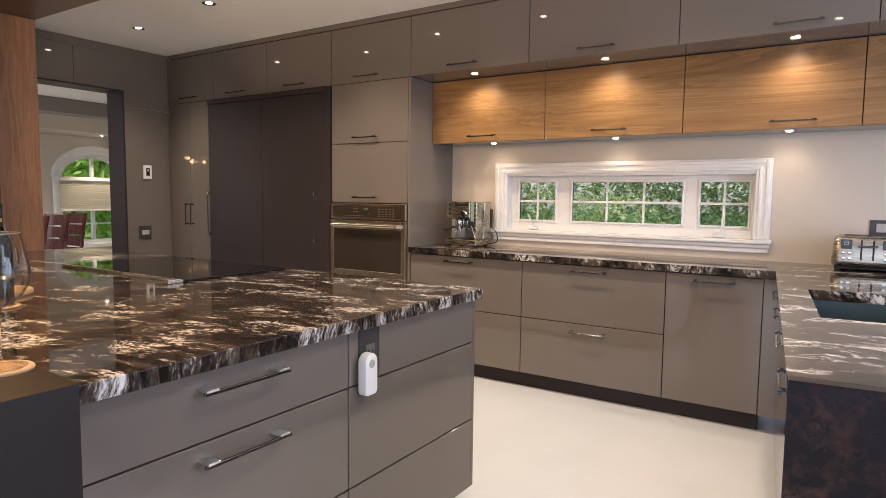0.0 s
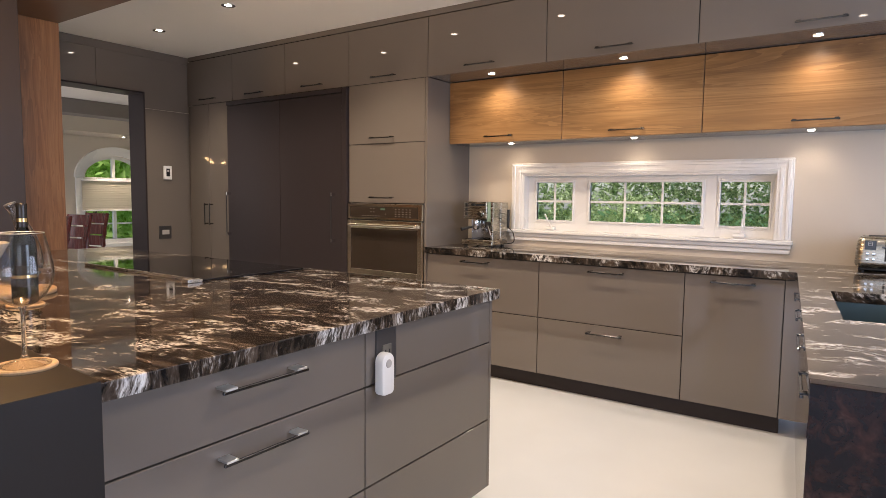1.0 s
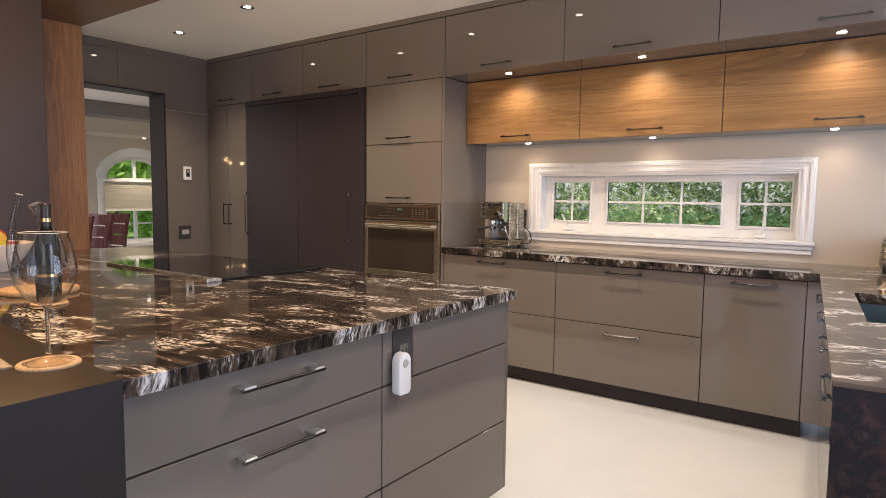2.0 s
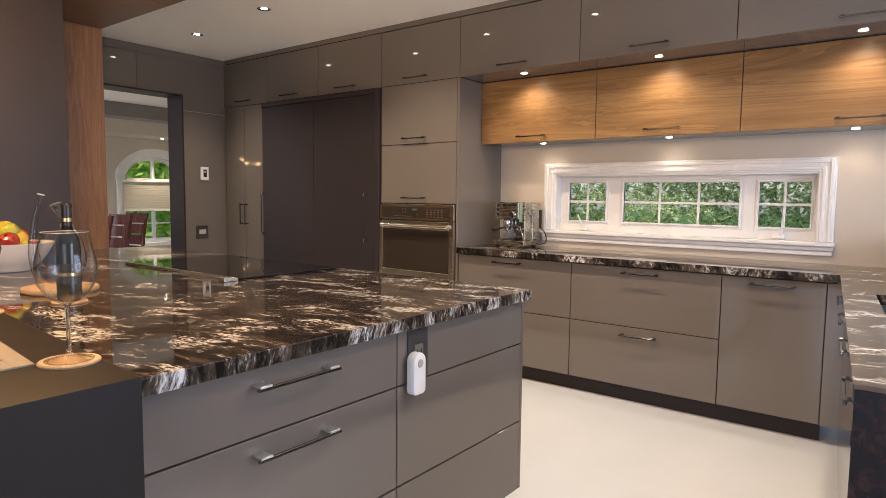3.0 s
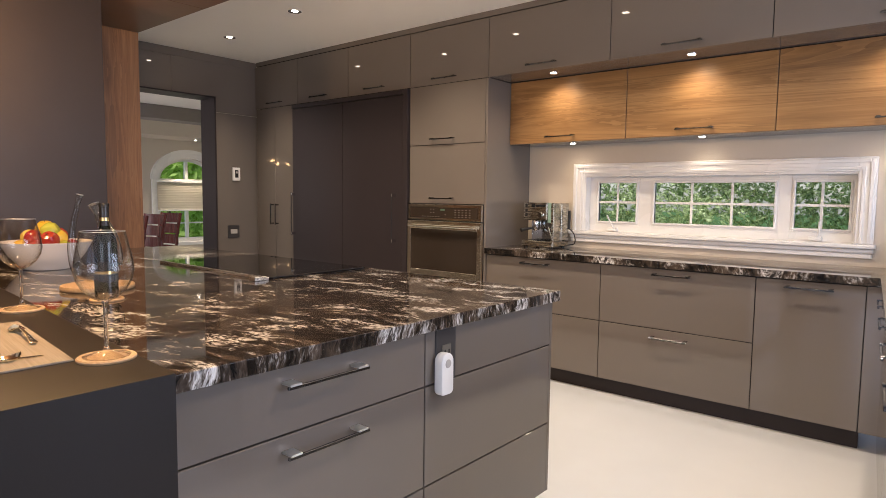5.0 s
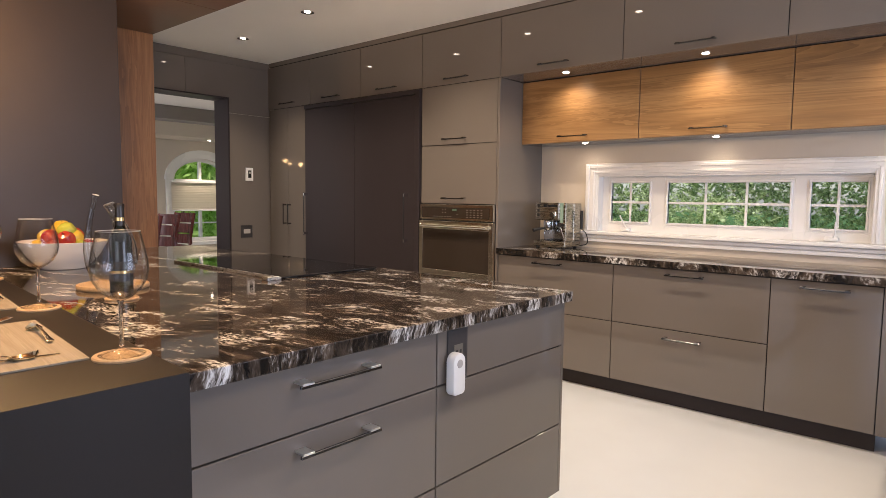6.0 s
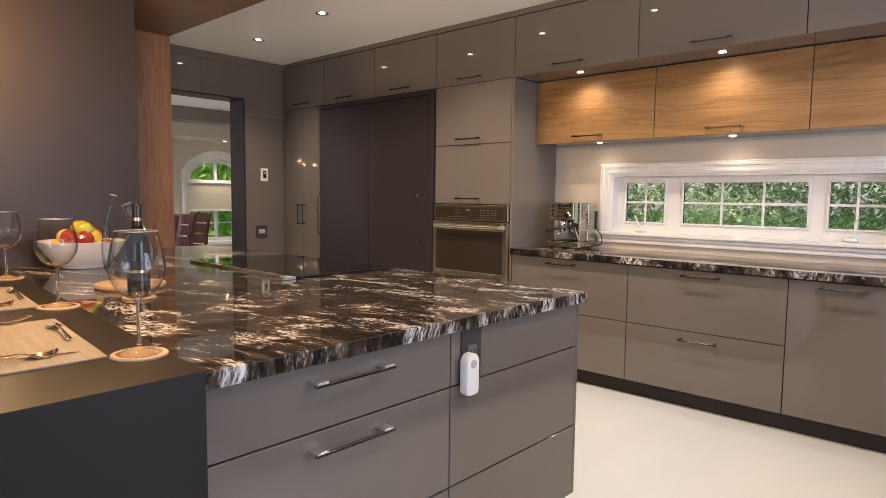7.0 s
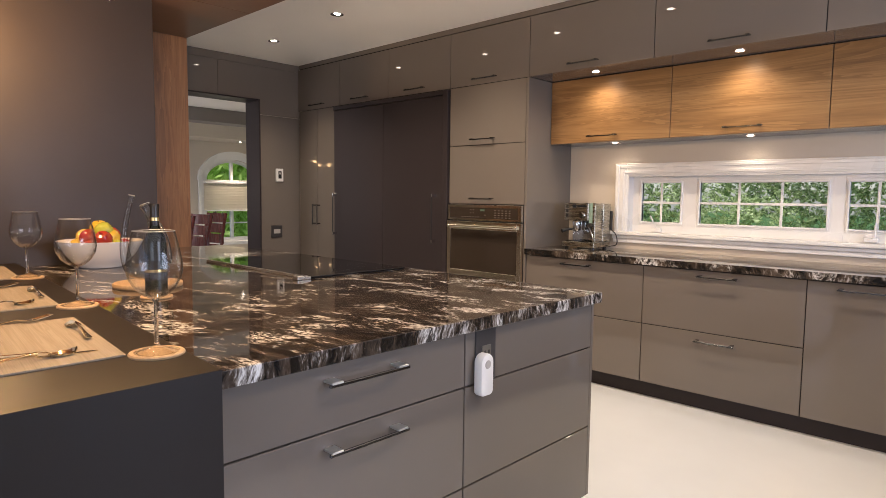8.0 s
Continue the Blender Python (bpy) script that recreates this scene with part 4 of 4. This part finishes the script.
part("rocker", box(XW + 0.008, XW + 0.012, 3.452, 3.528, 0.890, 0.935, 0.002), PLASTIC_G, sw, "pale grey rocker")

ol = thing("wall_outlet", (0.17, YN, 1.10), "black outlet plate on the pale wall", "outlet")
part("plate", box(0.123, 0.235, YN - 0.008, YN - 0.0005, 1.098, 1.188, 0.002), PLASTIC_D, ol)
part("socket", box(0.155, 0.205, YN - 0.011, YN - 0.008, 1.118, 1.168, 0.002), PLASTIC_G, ol)

part_trim = part("corner_tag", box(-2.395, -2.345, 1.528, 1.5835, 0.9155, 0.932, 0.0015), STEEL, cook, "small bright metal end cap")

# ---- coffee machine ----
cm = thing("espresso_machine", (-2.42, 4.18, 0.915), "stainless steel espresso machine on the granite worktop", "espresso machine")
MX0, MX1, MY0, MY1 = -2.595, -2.335, 4.05, 4.30
part("drip_tray", box(MX0, MX1 + 0.01, MY0 - 0.01, MY1 - 0.02, 0.927, 0.968, 0.004), STEEL_DIMMED, cm, "stainless drip tray")
bm = bmesh.new()
for i in range(13):
    x = MX0 + 0.02 + i * 0.018
    box(x, x + 0.008, MY0 + 0.005, MY0 + 0.115, 0.968, 0.972, 0, bm)
part("tray_grid", bm, BARMETAL, cm)
for x in (MX0 + 0.02, MX1 - 0.02):
    for y in (MY0 + 0.02, MY1 - 0.05):
        part("foot", lathe([(0, 0), (0.013, 0), (0.013, 0.012), (0, 0.012)], x, y, 0.915, 12), RUBBER, cm)
part("back_panel", box(MX0 + 0.01, MX1 - 0.06, MY0 + 0.12, MY0 + 0.135, 0.968, 1.13, 0.001), CHROME, cm, "polished splash panel")
part("body", box(MX0 + 0.005, MX1, MY0 + 0.136, MY1, 0.969, 1.255, 0.004), STEEL_DIMMED, cm)
part("head", box(MX0, MX1 - 0.055, MY0 + 0.01, MY0 + 0.1355, 1.125, 1.258, 0.005), STEEL_DIMMED, cm, "brushed steel front head")
part("side_panel", box(MX1 - 0.022, MX1, MY0 + 0.015, MY0 + 0.1355, 0.969, 1.257, 0.003), STEEL_DIMMED, cm)
part("water_tank", box(MX1 - 0.054, MX1 - 0.023, MY0 + 0.02, MY0 + 0.1355, 1.10, 1.256, 0.004), TEAL, cm, "green-tinted water tank")
for i in range(3):
    bm = box(MX0 + 0.018, MX0 + 0.038, MY0 + 0.003, MY0 + 0.0098, 1.222 - i * 0.035, 1.246 - i * 0.035, 0.002)
    part("switch", bm, RUBBER, cm)
part("badge", box(MX0 + 0.072, MX0 + 0.102, MY0 + 0.005, MY0 + 0.0098, 1.222, 1.246, 0.001), SCREEN, cm, "small dark badge")
part("badge", box(MX0 + 0.112, MX0 + 0.19, MY0 + 0.006, MY0 + 0.0098, 1.226, 1.242, 0.001), SCREEN, cm, "narrow dark name bar")
bm = lathe([(0, 0.02), (0.018, 0.02), (0.022, 0.004), (0.026, 0.0)], 0, 0, 0, 20)
bmesh.ops.transform(bm, matrix=Matrix.Translation((MX0 + 0.155, MY0 + 0.0098, 1.165)) @ Matrix.Rotation(radians(90), 4, "X"), verts=bm.verts)
part("gauge", bm, CHROME, cm, "round chrome dial", True)
part("group_head", lathe([(0, 0), (0.033, 0), (0.036, 0.03), (0.030, 0.05), (0, 0.05)], MX0 + 0.085, MY0 + 0.06, 1.076, 24), CHROME, cm, "", True)
pf = part("portafilter", lathe([(0, 0), (0.024, 0), (0.032, 0.012), (0.034, 0.03), (0, 0.03)], MX0 + 0.085, MY0 + 0.06, 1.047, 24), CHROME, cm, "", True)
part("portafilter_handle", tube([(MX0 + 0.06, MY0 + 0.045, 1.062), (MX0 + 0.035, MY0 - 0.005, 1.056), (MX0 + 0.016, MY0 - 0.042, 1.046)], [0.007, 0.012, 0.015], 12), RUBBER, pf, "black handle", True)
for s in (-1, 1):
    part("spout", tube([(MX0 + 0.085, MY0 + 0.055, 1.048), (MX0 + 0.085 + s * 0.018, MY0 + 0.045, 1.037), (MX0 + 0.085 + s * 0.02, MY0 + 0.045, 1.022)], 0.006, 8), CHROME, pf, "", True)
part("steam_wand", tube(curve([(MX1 - 0.035, MY0 + 0.03, 1.10), (MX1 - 0.03, MY0 - 0.005, 1.085), (MX1 - 0.012, MY0 - 0.02, 1.05), (MX1 + 0.012, MY0 - 0.025, 0.995)], 6), 0.005, 10), CHROME, cm, "", True)
part("steam_knob", tube([(MX1 - 0.03, MY0 + 0.01, 1.095), (MX1 - 0.03, MY0 - 0.02, 1.095)], 0.016, 16), RUBBER, cm, "black steam knob", True)
part("tamper_handle", tube([(MX1 + 0.035, MY1 - 0.06, 1.06), (MX1 + 0.035, MY1 - 0.06, 1.20)], 0.011, 12), RUBBER, cm, "upright black grip", True)
part("cable", tube(curve([(MX1 + 0.035, MY1 - 0.06, 1.065), (MX1 + 0.075, MY1 - 0.05, 1.02), (MX1 + 0.07, MY1 - 0.03, 0.95), (MX1 + 0.0, MY1 - 0.02, 0.93)], 6), 0.004, 8), RUBBER, cm, "black power cable", True)

# ---- toaster ----
ts = thing("toaster", (0.17, 4.14, 0.915), "brushed stainless four-slot toaster on the worktop", "toaster")
TX0, TX1, TY0, TY1 = -0.055, 0.285, 4.045, 4.30
bm = box(TX0, TX1, TY0, TY1, 0.932, 1.105, 0.035, None, 5)
for v in bm.verts:
    f = (v.co.z - 0.932) / 0.173
    v.co.x = 0.115 + (v.co.x - 0.115) * (1 - 0.07 * f)
    v.co.y = 4.1725 + (v.co.y - 4.1725) * (1 - 0.10 * f)
part("body", bm, STEEL_DIMMED, ts, "", True)
part("base", box(TX0 + 0.02, TX1 - 0.02, TY0 + 0.02, TY1 - 0.02, 0.922, 0.934, 0.003), RUBBER, ts)
for x in (TX0 + 0.04, TX1 - 0.04):
    for y in (TY0 + 0.035, TY1 - 0.04):
        part("foot", lathe([(0, 0), (0.012, 0), (0.014, 0.01), (0, 0.01)], x, y, 0.915, 12), RUBBER, ts)
for k, x in enumerate((TX0 + 0.045, TX1 - 0.105)):
    p = part("control_panel", box(x, x + 0.052, TY0 - 0.002 + 0.006, TY0 + 0.02, 1.035, 1.085, 0.002), SCREEN, ts, "dark display window")
    bm = bmesh.new()
    for a, b, c, d in ((0.018, 0.034, 0.041, 0.043), (0.018, 0.034, 0.031, 0.033), (0.018, 0.034, 0.021, 0.023), (0.016, 0.018, 0.022, 0.042), (0.034, 0.036, 0.022, 0.042)):
        box(x + a, x + b, TY0 + 0.0032, TY0 + 0.0040, 1.035 + c, 1.035 + d, 0, bm)
    part("digit", bm, PLASTIC_G, p, "pale digit 8")
    for i in range(2):
        for j in range(2):
            bm = lathe([(0, 0.006), (0.008, 0.005), (0.010, 0)], 0, 0, 0, 14)
            bmesh.ops.transform(bm, matrix=Matrix.Translation((x + 0.014 + i * 0.028, TY0 + 0.006, 1.012 - j * 0.03)) @ Matrix.Rotation(radians(90), 4, "X"), verts=bm.verts)
            part("button", bm, CHROME, ts, "", True)
for x in (0.085, 0.140):
    part("lever_slot", box(x - 0.004, x + 0.004, TY0 + 0.001, TY0 + 0.02, 0.975, 1.085, 0.0), RUBBER, ts)
part("lever", box(0.066, 0.160, TY0 - 0.018, TY0 + 0.002, 1.046, 1.056, 0.003), BARMETAL, ts, "dark lever bar")
for y in (4.11, 4.15, 4.195, 4.235):
    part("bread_slot", box(TX0 + 0.06, TX1 - 0.06, y - 0.011, y + 0.011, 1.1045, 1.1062), RUBBER, ts)

# ---- things on the table ----
TT = 0.937


def coaster(x, y, z, r=0.058):
    c = part("coaster", lathe([(0, 0.0), (r, 0.0), (r + 0.001, 0.004), (r - 0.002, 0.007), (r - 0.009, 0.007), (r - 0.010, 0.006), (r - 0.016, 0.006), (r - 0.017, 0.0052), (r - 0.019, 0.0052), (r - 0.020, 0.006), (0, 0.006)], x, y, z, 40), OAK, None, "", True)
    return tagged(c, "round pale bamboo coaster", "coaster", "bamboo coasters")


def wine_glass(x, y, z, turn=0.0):
    w = thing("wine_glass", (x, y, z), "large empty clear wine glass on a bamboo coaster", "wine glass", "wine glasses on the table")
    base = [(0.0, 0.0), (0.046, 0.0), (0.047, 0.0015), (0.030, 0.006), (0.010, 0.012), (0.006, 0.0165), (0.0, 0.0165)]
    shaft = [(0.0, 0.0168), (0.0055, 0.0168), (0.0046, 0.024), (0.0042, 0.06), (0.0045, 0.110), (0.0075, 0.1175), (0.0, 0.1185)]
    bowl_wall = [(0.0, 0.119), (0.010, 0.1195), (0.024, 0.126), (0.042, 0.142), (0.054, 0.163), (0.0585, 0.184), (0.057, 0.205), (0.051, 0.235), (0.0435, 0.268), (0.0420, 0.2685),
                 (0.0495, 0.235), (0.0555, 0.205), (0.057, 0.184), (0.0525, 0.164), (0.0405, 0.1435), (0.023, 0.1285), (0.008, 0.1225), (0.0, 0.121)]
    part("foot", lathe(base, x, y, z, 48), CRYSTAL, w, "", True).visible_shadow = False
    part("stem", lathe(shaft, x, y, z, 20), CLEAR, w, "", True).visible_shadow = False
    # satin metal ring added as the highlight along the glass rim
    part("rim", lathe([(0.0431 + 0.0006 * math.cos(a), 0.2685 + 0.0006 * math.sin(a)) for a in np.linspace(0, 2 * math.pi, 8, endpoint=False)], x, y, z, 48, None, True), SATIN, w, "thin bright ring standing in for the highlight on the glass edge", True).visible_shadow = False
    part("bowl", lathe(bowl_wall, x, y, z, 56), CRYSTAL, w, "", True).visible_shadow = False
    return w


for x, y in ((-1.393, 0.540), (-2.153, 0.600), (-3.00, 0.656)):
    coaster(x, y, TT)
    wine_glass(x, y, TT + 0.006)


def placemat(x0, x1, y0, y1):
    pts = [(x1, y0 - 0.0), (x1, y1), (x0, y1 + (x1 - x0) * 0.09), (x0, y0 + (x1 - x0) * 0.09)]
    return tagged(part("placemat", prism(pts, TT + 0.0005, TT + 0.004), MAT), "beige woven placemat on the dark table", "placemat", "placemats on the table")


placemat(-1.955, -1.422, 0.135, 0.485)
placemat(-2.730, -2.200, 0.205, 0.562)
placemat(-3.520, -2.990, 0.28, 0.63)


def spoon(a, b, size=1.0, name="spoon", label="polished steel spoon on the placemat"):
    """Bowl at a, end of the handle at b."""
    a, b = Vector((*a, TT + 0.005)), Vector((*b, TT + 0.006))
    d = (b - a).normalized()
    n = Vector((-d.y, d.x, 0))
    length = (b - a).length
    bm = bmesh.new()
    rows = []
    for f, w, z in ((-0.020, 0.002, 0.010), (-0.016, 0.010, 0.007), (-0.004, 0.0175, 0.003), (0.010, 0.0185, 0.002), (0.024, 0.014, 0.004), (0.034, 0.006, 0.010), (0.05, 0.003, 0.014),
                    (length * 0.6, 0.0035, 0.010), (length * 0.85, 0.006, 0.004), (length, 0.008, 0.002), (length + 0.006, 0.003, 0.002)):
        w, f2 = w * size, f * (size if f < 0.06 else 1)
        hollow = 0.006 * size if -0.018 < f < 0.03 else -0.001
        c = a + d * f2
        rows.append([bm.verts.new(c + n * w * s + Vector((0, 0, z + h - (hollow if abs(s) < 0.6 else 0)))) for h in (0.0, 0.0018) for s in ((-1, -0.5, 0, 0.5, 1) if h == 0 else (1, 0.5, 0, -0.5, -1))])
    for p, q in zip(rows, rows[1:]):
        for i in range(10):
            bm.faces.new((p[i], p[(i + 1) % 10], q[(i + 1) % 10], q[i]))
    bm.faces.new(rows[0]), bm.faces.new(list(reversed(rows[-1])))
    bmesh.ops.recalc_face_normals(bm, faces=bm.faces[:])
    return tagged(part(name, bm, FLATWARE, None, "", True), label, "spoon", "cutlery on the placemats")


def fork(a, b):
    """Tines at a, end of the handle at b."""
    a, b = Vector((*a, TT + 0.006)), Vector((*b, TT + 0.006))
    d = (b - a).normalized()
    n = Vector((-d.y, d.x, 0))
    up = Vector((0, 0, 1))
    length = (b - a).length
    f = thing("fork", a, "polished steel fork on the placemat", "fork", "cutlery on the placemats")
    for s in (-1.5, -0.5, 0.5, 1.5):
        part("tine", tube([a + n * s * 0.0065 + up * 0.012, a + d * 0.02 + n * s * 0.0062 + up * 0.008, a + d * 0.048 + n * s * 0.006 + up * 0.004], [0.001, 0.0016, 0.0018], 6), FLATWARE, f, "", True)
    bm = bmesh.new()
    rows = []
    for g, w, z in ((0.046, 0.0115, 0.004), (0.06, 0.0115, 0.003), (0.075, 0.005, 0.006), (0.09, 0.003, 0.010), (length * 0.7, 0.004, 0.007), (length, 0.008, 0.002)):
        c = a + d * g
        rows.append([bm.verts.new(c + n * w * s + up * (z + h)) for s, h in ((-1, 0), (1, 0), (1, 0.002), (-1, 0.002))])
    for p, q in zip(rows, rows[1:]):
        for i in range(4):
            bm.faces.new((p[i], p[(i + 1) % 4], q[(i + 1) % 4], q[i]))
    bm.faces.new(rows[0]), bm.faces.new(list(reversed(rows[-1])))
    bmesh.ops.recalc_face_normals(bm, faces=bm.faces[:])
    part("stem", bm, FLATWARE, f, "", True)


def knife(a, b):
    a, b = Vector((*a, TT + 0.0045)), Vector((*b, TT + 0.0045))
    d = (b - a).normalized()
    n = Vector((-d.y, d.x, 0))
    k = thing("knife", a, "polished steel table knife on the placemat", "knife", "cutlery on the placemats")
    length = (b - a).length
    prof = [(0, 0), (0.02, 0.008), (0.06, 0.009), (0.11, 0.008), (0.115, 0.004), (0.02, -0.006), (0.0, -0.003)]
    bm = prism([((a + d * g + n * w).x, (a + d * g + n * w).y) for g, w in prof], TT + 0.0045, TT + 0.0065)
    part("blade", bm, FLATWARE, k)
    part("grip", tube([a + d * 0.112 + Vector((0, 0, 0.006)), a + d * (length * 0.8) + Vector((0, 0, 0.006)), b + Vector((0, 0, 0.006))], [0.004, 0.006, 0.007], 10), FLATWARE, k, "", True)


spoon((-1.823, 0.493), (-1.63, 0.474))
fork((-1.965, 0.478), (-1.900, 0.285))
spoon((-1.510, 0.393), (-1.470, 0.205), 1.15)
knife((-1.494, 0.452), (-1.560, 0.215))
spoon((-2.574, 0.577), (-2.38, 0.556))
fork((-2.735, 0.565), (-2.660, 0.37))
spoon((-2.285, 0.492), (-2.235, 0.30), 1.15)

# ---- things on the island ----
board = part("serving_board", lathe([(0, 0), (0.128, 0), (0.131, 0.004), (0.131, 0.014), (0.128, 0.018), (0, 0.018)], -2.60, 0.985, 0.9155, 48), OAK, None, "", True)
tagged(board, "round pale bamboo board under the decanter", "board")
bx, by = -2.300, 0.899
coaster(bx, by, 0.9155, 0.055)
wb = thing("wine_bottle", (bx, by, 0.9225), "dark wine bottle with a black capsule on a coaster", "bottle")
part("bottle", lathe([(0, 0.004), (0.03, 0.0), (0.037, 0.004), (0.038, 0.02), (0.038, 0.19), (0.034, 0.215), (0.020, 0.24), (0.0148, 0.258), (0.0140, 0.325), (0, 0.325)], bx, by, 0.9225, 36), BOTTLE, wb, "", True)
part("capsule", lathe([(0.0155, 0.255), (0.0152, 0.318), (0.0165, 0.319), (0.0165, 0.331), (0.015, 0.333), (0, 0.333), (0, 0.330), (0.0142, 0.33), (0.0142, 0.255)], bx, by, 0.9225, 28), FOIL, wb, "black foil capsule", True)
part("capsule_band", lathe([(0.0156, 0.272), (0.0162, 0.272), (0.0160, 0.284), (0.0154, 0.284)], bx, by, 0.9225, 28, None, True), BRASS, wb, "gold band", True)
part("label", lathe([(0.0384, 0.06), (0.0388, 0.06), (0.0388, 0.13), (0.0384, 0.13)], bx, by, 0.9225, 36, None, True), FOIL, wb, "dark printed label")
part("label_print", lathe([(0.0389, 0.088), (0.0391, 0.088), (0.0391, 0.098), (0.0389, 0.098)], bx, by, 0.9225, 36, None, True), BRASS, wb, "gold line on the label")

dc = thing("decanter", (-2.62, 0.97, 0.934), "clear glass decanter with a curved swan neck", "decanter")
RX, RY = 0.723, 0.690


def dpt(s, z):
    return (-2.600 + RX * s, 0.9895 + RY * s, z)


path = curve([dpt(-0.062, 1.283), dpt(-0.075, 1.235), dpt(-0.092, 1.16), dpt(-0.098, 1.07), dpt(-0.075, 0.99), dpt(-0.01, 0.979), dpt(0.045, 1.01), dpt(0.05, 1.09), dpt(0.025, 1.17), dpt(-0.012, 1.247)], 6)
rad = np.interp(np.linspace(0, 1, len(path)), [0, 0.1, 0.25, 0.4, 0.55, 0.7, 0.85, 0.96, 1.0], [0.012, 0.009, 0.012, 0.022, 0.040, 0.041, 0.028, 0.015, 0.020])
part("glass", tube(path, [float(r) for r in rad], 24), DECANTER, dc, "", True).visible_shadow = False
# satin metal rings added as highlights on the two glass lips
for (lip_x, lip_y, lip_z), r, tip in ((dpt(-0.062, 1.284), 0.0118, 14), (dpt(-0.012, 1.248), 0.0195, -24)):
    bm = lathe([(r + 0.0011 * math.cos(a), 0.0011 * math.sin(a)) for a in np.linspace(0, 2 * math.pi, 8, endpoint=False)], 0, 0, 0, 28, None, True)
    bmesh.ops.transform(bm, matrix=pose(lip_x, lip_y, lip_z, 0, tip, 43), verts=bm.verts)
    part("rim", bm, SATIN, dc, "thin bright ring standing in for the highlight on the glass edge", True).visible_shadow = False

bowl = thing("fruit_bowl", (-3.455, 1.08, 0.9155), "white ceramic bowl on the granite top", "bowl")
prof = [(0, 0.0), (0.100, 0.0), (0.106, 0.004), (0.108, 0.010), (0.136, 0.035), (0.164, 0.07), (0.186, 0.11), (0.197, 0.13), (0.199, 0.135), (0.195, 0.136), (0.181, 0.110), (0.160, 0.073), (0.132, 0.041), (0.100, 0.018), (0, 0.014)]
part("bowl", lathe(prof, -3.455, 1.08, 0.9155, 56), CERAMIC, bowl, "", True)
frng = random.Random(5)


def fruit(x, y, z, r, material, label, category):
    bm = lathe([(0, 0.82 * r * 0.9), (0.22 * r, 0.93 * r), (0.6 * r, 0.86 * r), (0.93 * r, 0.42 * r), (1.0 * r, 0.02 * r), (0.9 * r, -0.45 * r), (0.6 * r, -0.82 * r), (0.25 * r, -0.92 * r), (0, -0.86 * r)], 0, 0, 0, 22)
    m = Matrix.Translation((x, y, z)) @ Euler((frng.uniform(-0.8, 0.8), frng.uniform(-0.8, 0.8), frng.uniform(0, 6))).to_matrix().to_4x4()
    f = thing("apple" if category == "apple" else "lemon", (x, y, z - r), label, category, "fruit in the bowl")
    bmesh.ops.transform(bm, matrix=m, verts=bm.verts)
    part("flesh", bm, material, f, "", True)
    st = tube([(0, 0, 0.75 * r), (0.001, 0.001, 1.0 * r), (0.004, 0.0, 1.2 * r)], 0.0014, 6)
    bmesh.ops.transform(st, matrix=m, verts=st.verts)
    part("stem", st, BARK, f)


KINDS = ((APPLE_RED, "red apple in the white bowl", "apple"), (APPLE_GREEN, "green apple in the white bowl", "apple"), (APPLE_GOLD, "yellow fruit in the white bowl", "fruit"))
FR = ((-0.09, 0.0, 0.10, 0), (-0.02, -0.085, 0.10, 2), (0.07, -0.06, 0.10, 0), (0.09, 0.03, 0.10, 1), (0.02, 0.09, 0.10, 0), (-0.07, 0.08, 0.10, 1), (0.0, 0.0, 0.10, 1),
      (-0.05, -0.045, 0.150, 2), (0.03, -0.055, 0.152, 0), (0.055, 0.025, 0.152, 2), (-0.02, 0.05, 0.152, 0), (0.10, -0.02, 0.148, 0), (-0.095, 0.03, 0.146, 0), (0.005, -0.005, 0.192, 2), (0.045, 0.0, 0.185, 1))
for x, y, z, k in FR:
    fruit(-3.455 + 1.2 * x, 1.08 + 1.2 * y, 0.9155 + z, 0.043 + frng.uniform(-0.002, 0.003), *KINDS[k])

# ---- pendant lamps over the table ----
BULB = glow("amber_filament_glow", (1.0, 0.66, 0.28), 500.0)


def pendant(x, y, z, power):
    """A small clear bulb filled with a spiral of tiny lights, on a cord."""
    p = thing("pendant_lamp", (x, y, z), "hanging clear bulb with tiny amber lights over the table", "pendant lamp", "pendant lamps over the table")
    part("bulb", lathe([(0, 0), (0.018, 0.004), (0.030, 0.018), (0.034, 0.036), (0.029, 0.056), (0.016, 0.078), (0.014, 0.092), (0.0128, 0.092), (0.0148, 0.076), (0.0278, 0.055), (0.0328, 0.036), (0.029, 0.019), (0.017, 0.0055), (0, 0.0015)], x, y, z, 28), CLEAR, p, "clear glass bulb", True).visible_shadow = False
    bm = bmesh.new()
    for k in range(26):
        a, h = k * 2.4, 0.012 + k * 0.0021
        r = 0.024 * math.sin(math.pi * (k + 2) / 29)
        bmesh.ops.create_icosphere(bm, subdivisions=1, radius=0.0028, matrix=Matrix.Translation((x + r * math.cos(a), y + r * math.sin(a), z + h)))
    tagged(part("light_points", bm, BULB, p, "tiny glowing amber lights"), kind="stuff")
    part("socket", lathe([(0, 0.088), (0.017, 0.088), (0.017, 0.135), (0.006, 0.145), (0, 0.145)], x, y, z, 20), BRASS, p, "brass socket", True)
    part("cord", tube([(x, y, z + 0.144), (x, y, 2.379)], 0.003, 8), RUBBER, p, "black cord")
    ob = lamp("pendant_light", "POINT", Matrix.Translation((x, y, z - 0.02)), power, (1.0, 0.60, 0.24))
    ob.data.shadow_soft_size = 0.03


pendant(-2.05, 0.684, 1.866, 24)
pendant(-1.69, 0.66, 1.885, 14)
pendant(-1.54, 0.65, 1.95, 14)
pendant(-3.32, 0.50, 2.03, 46)
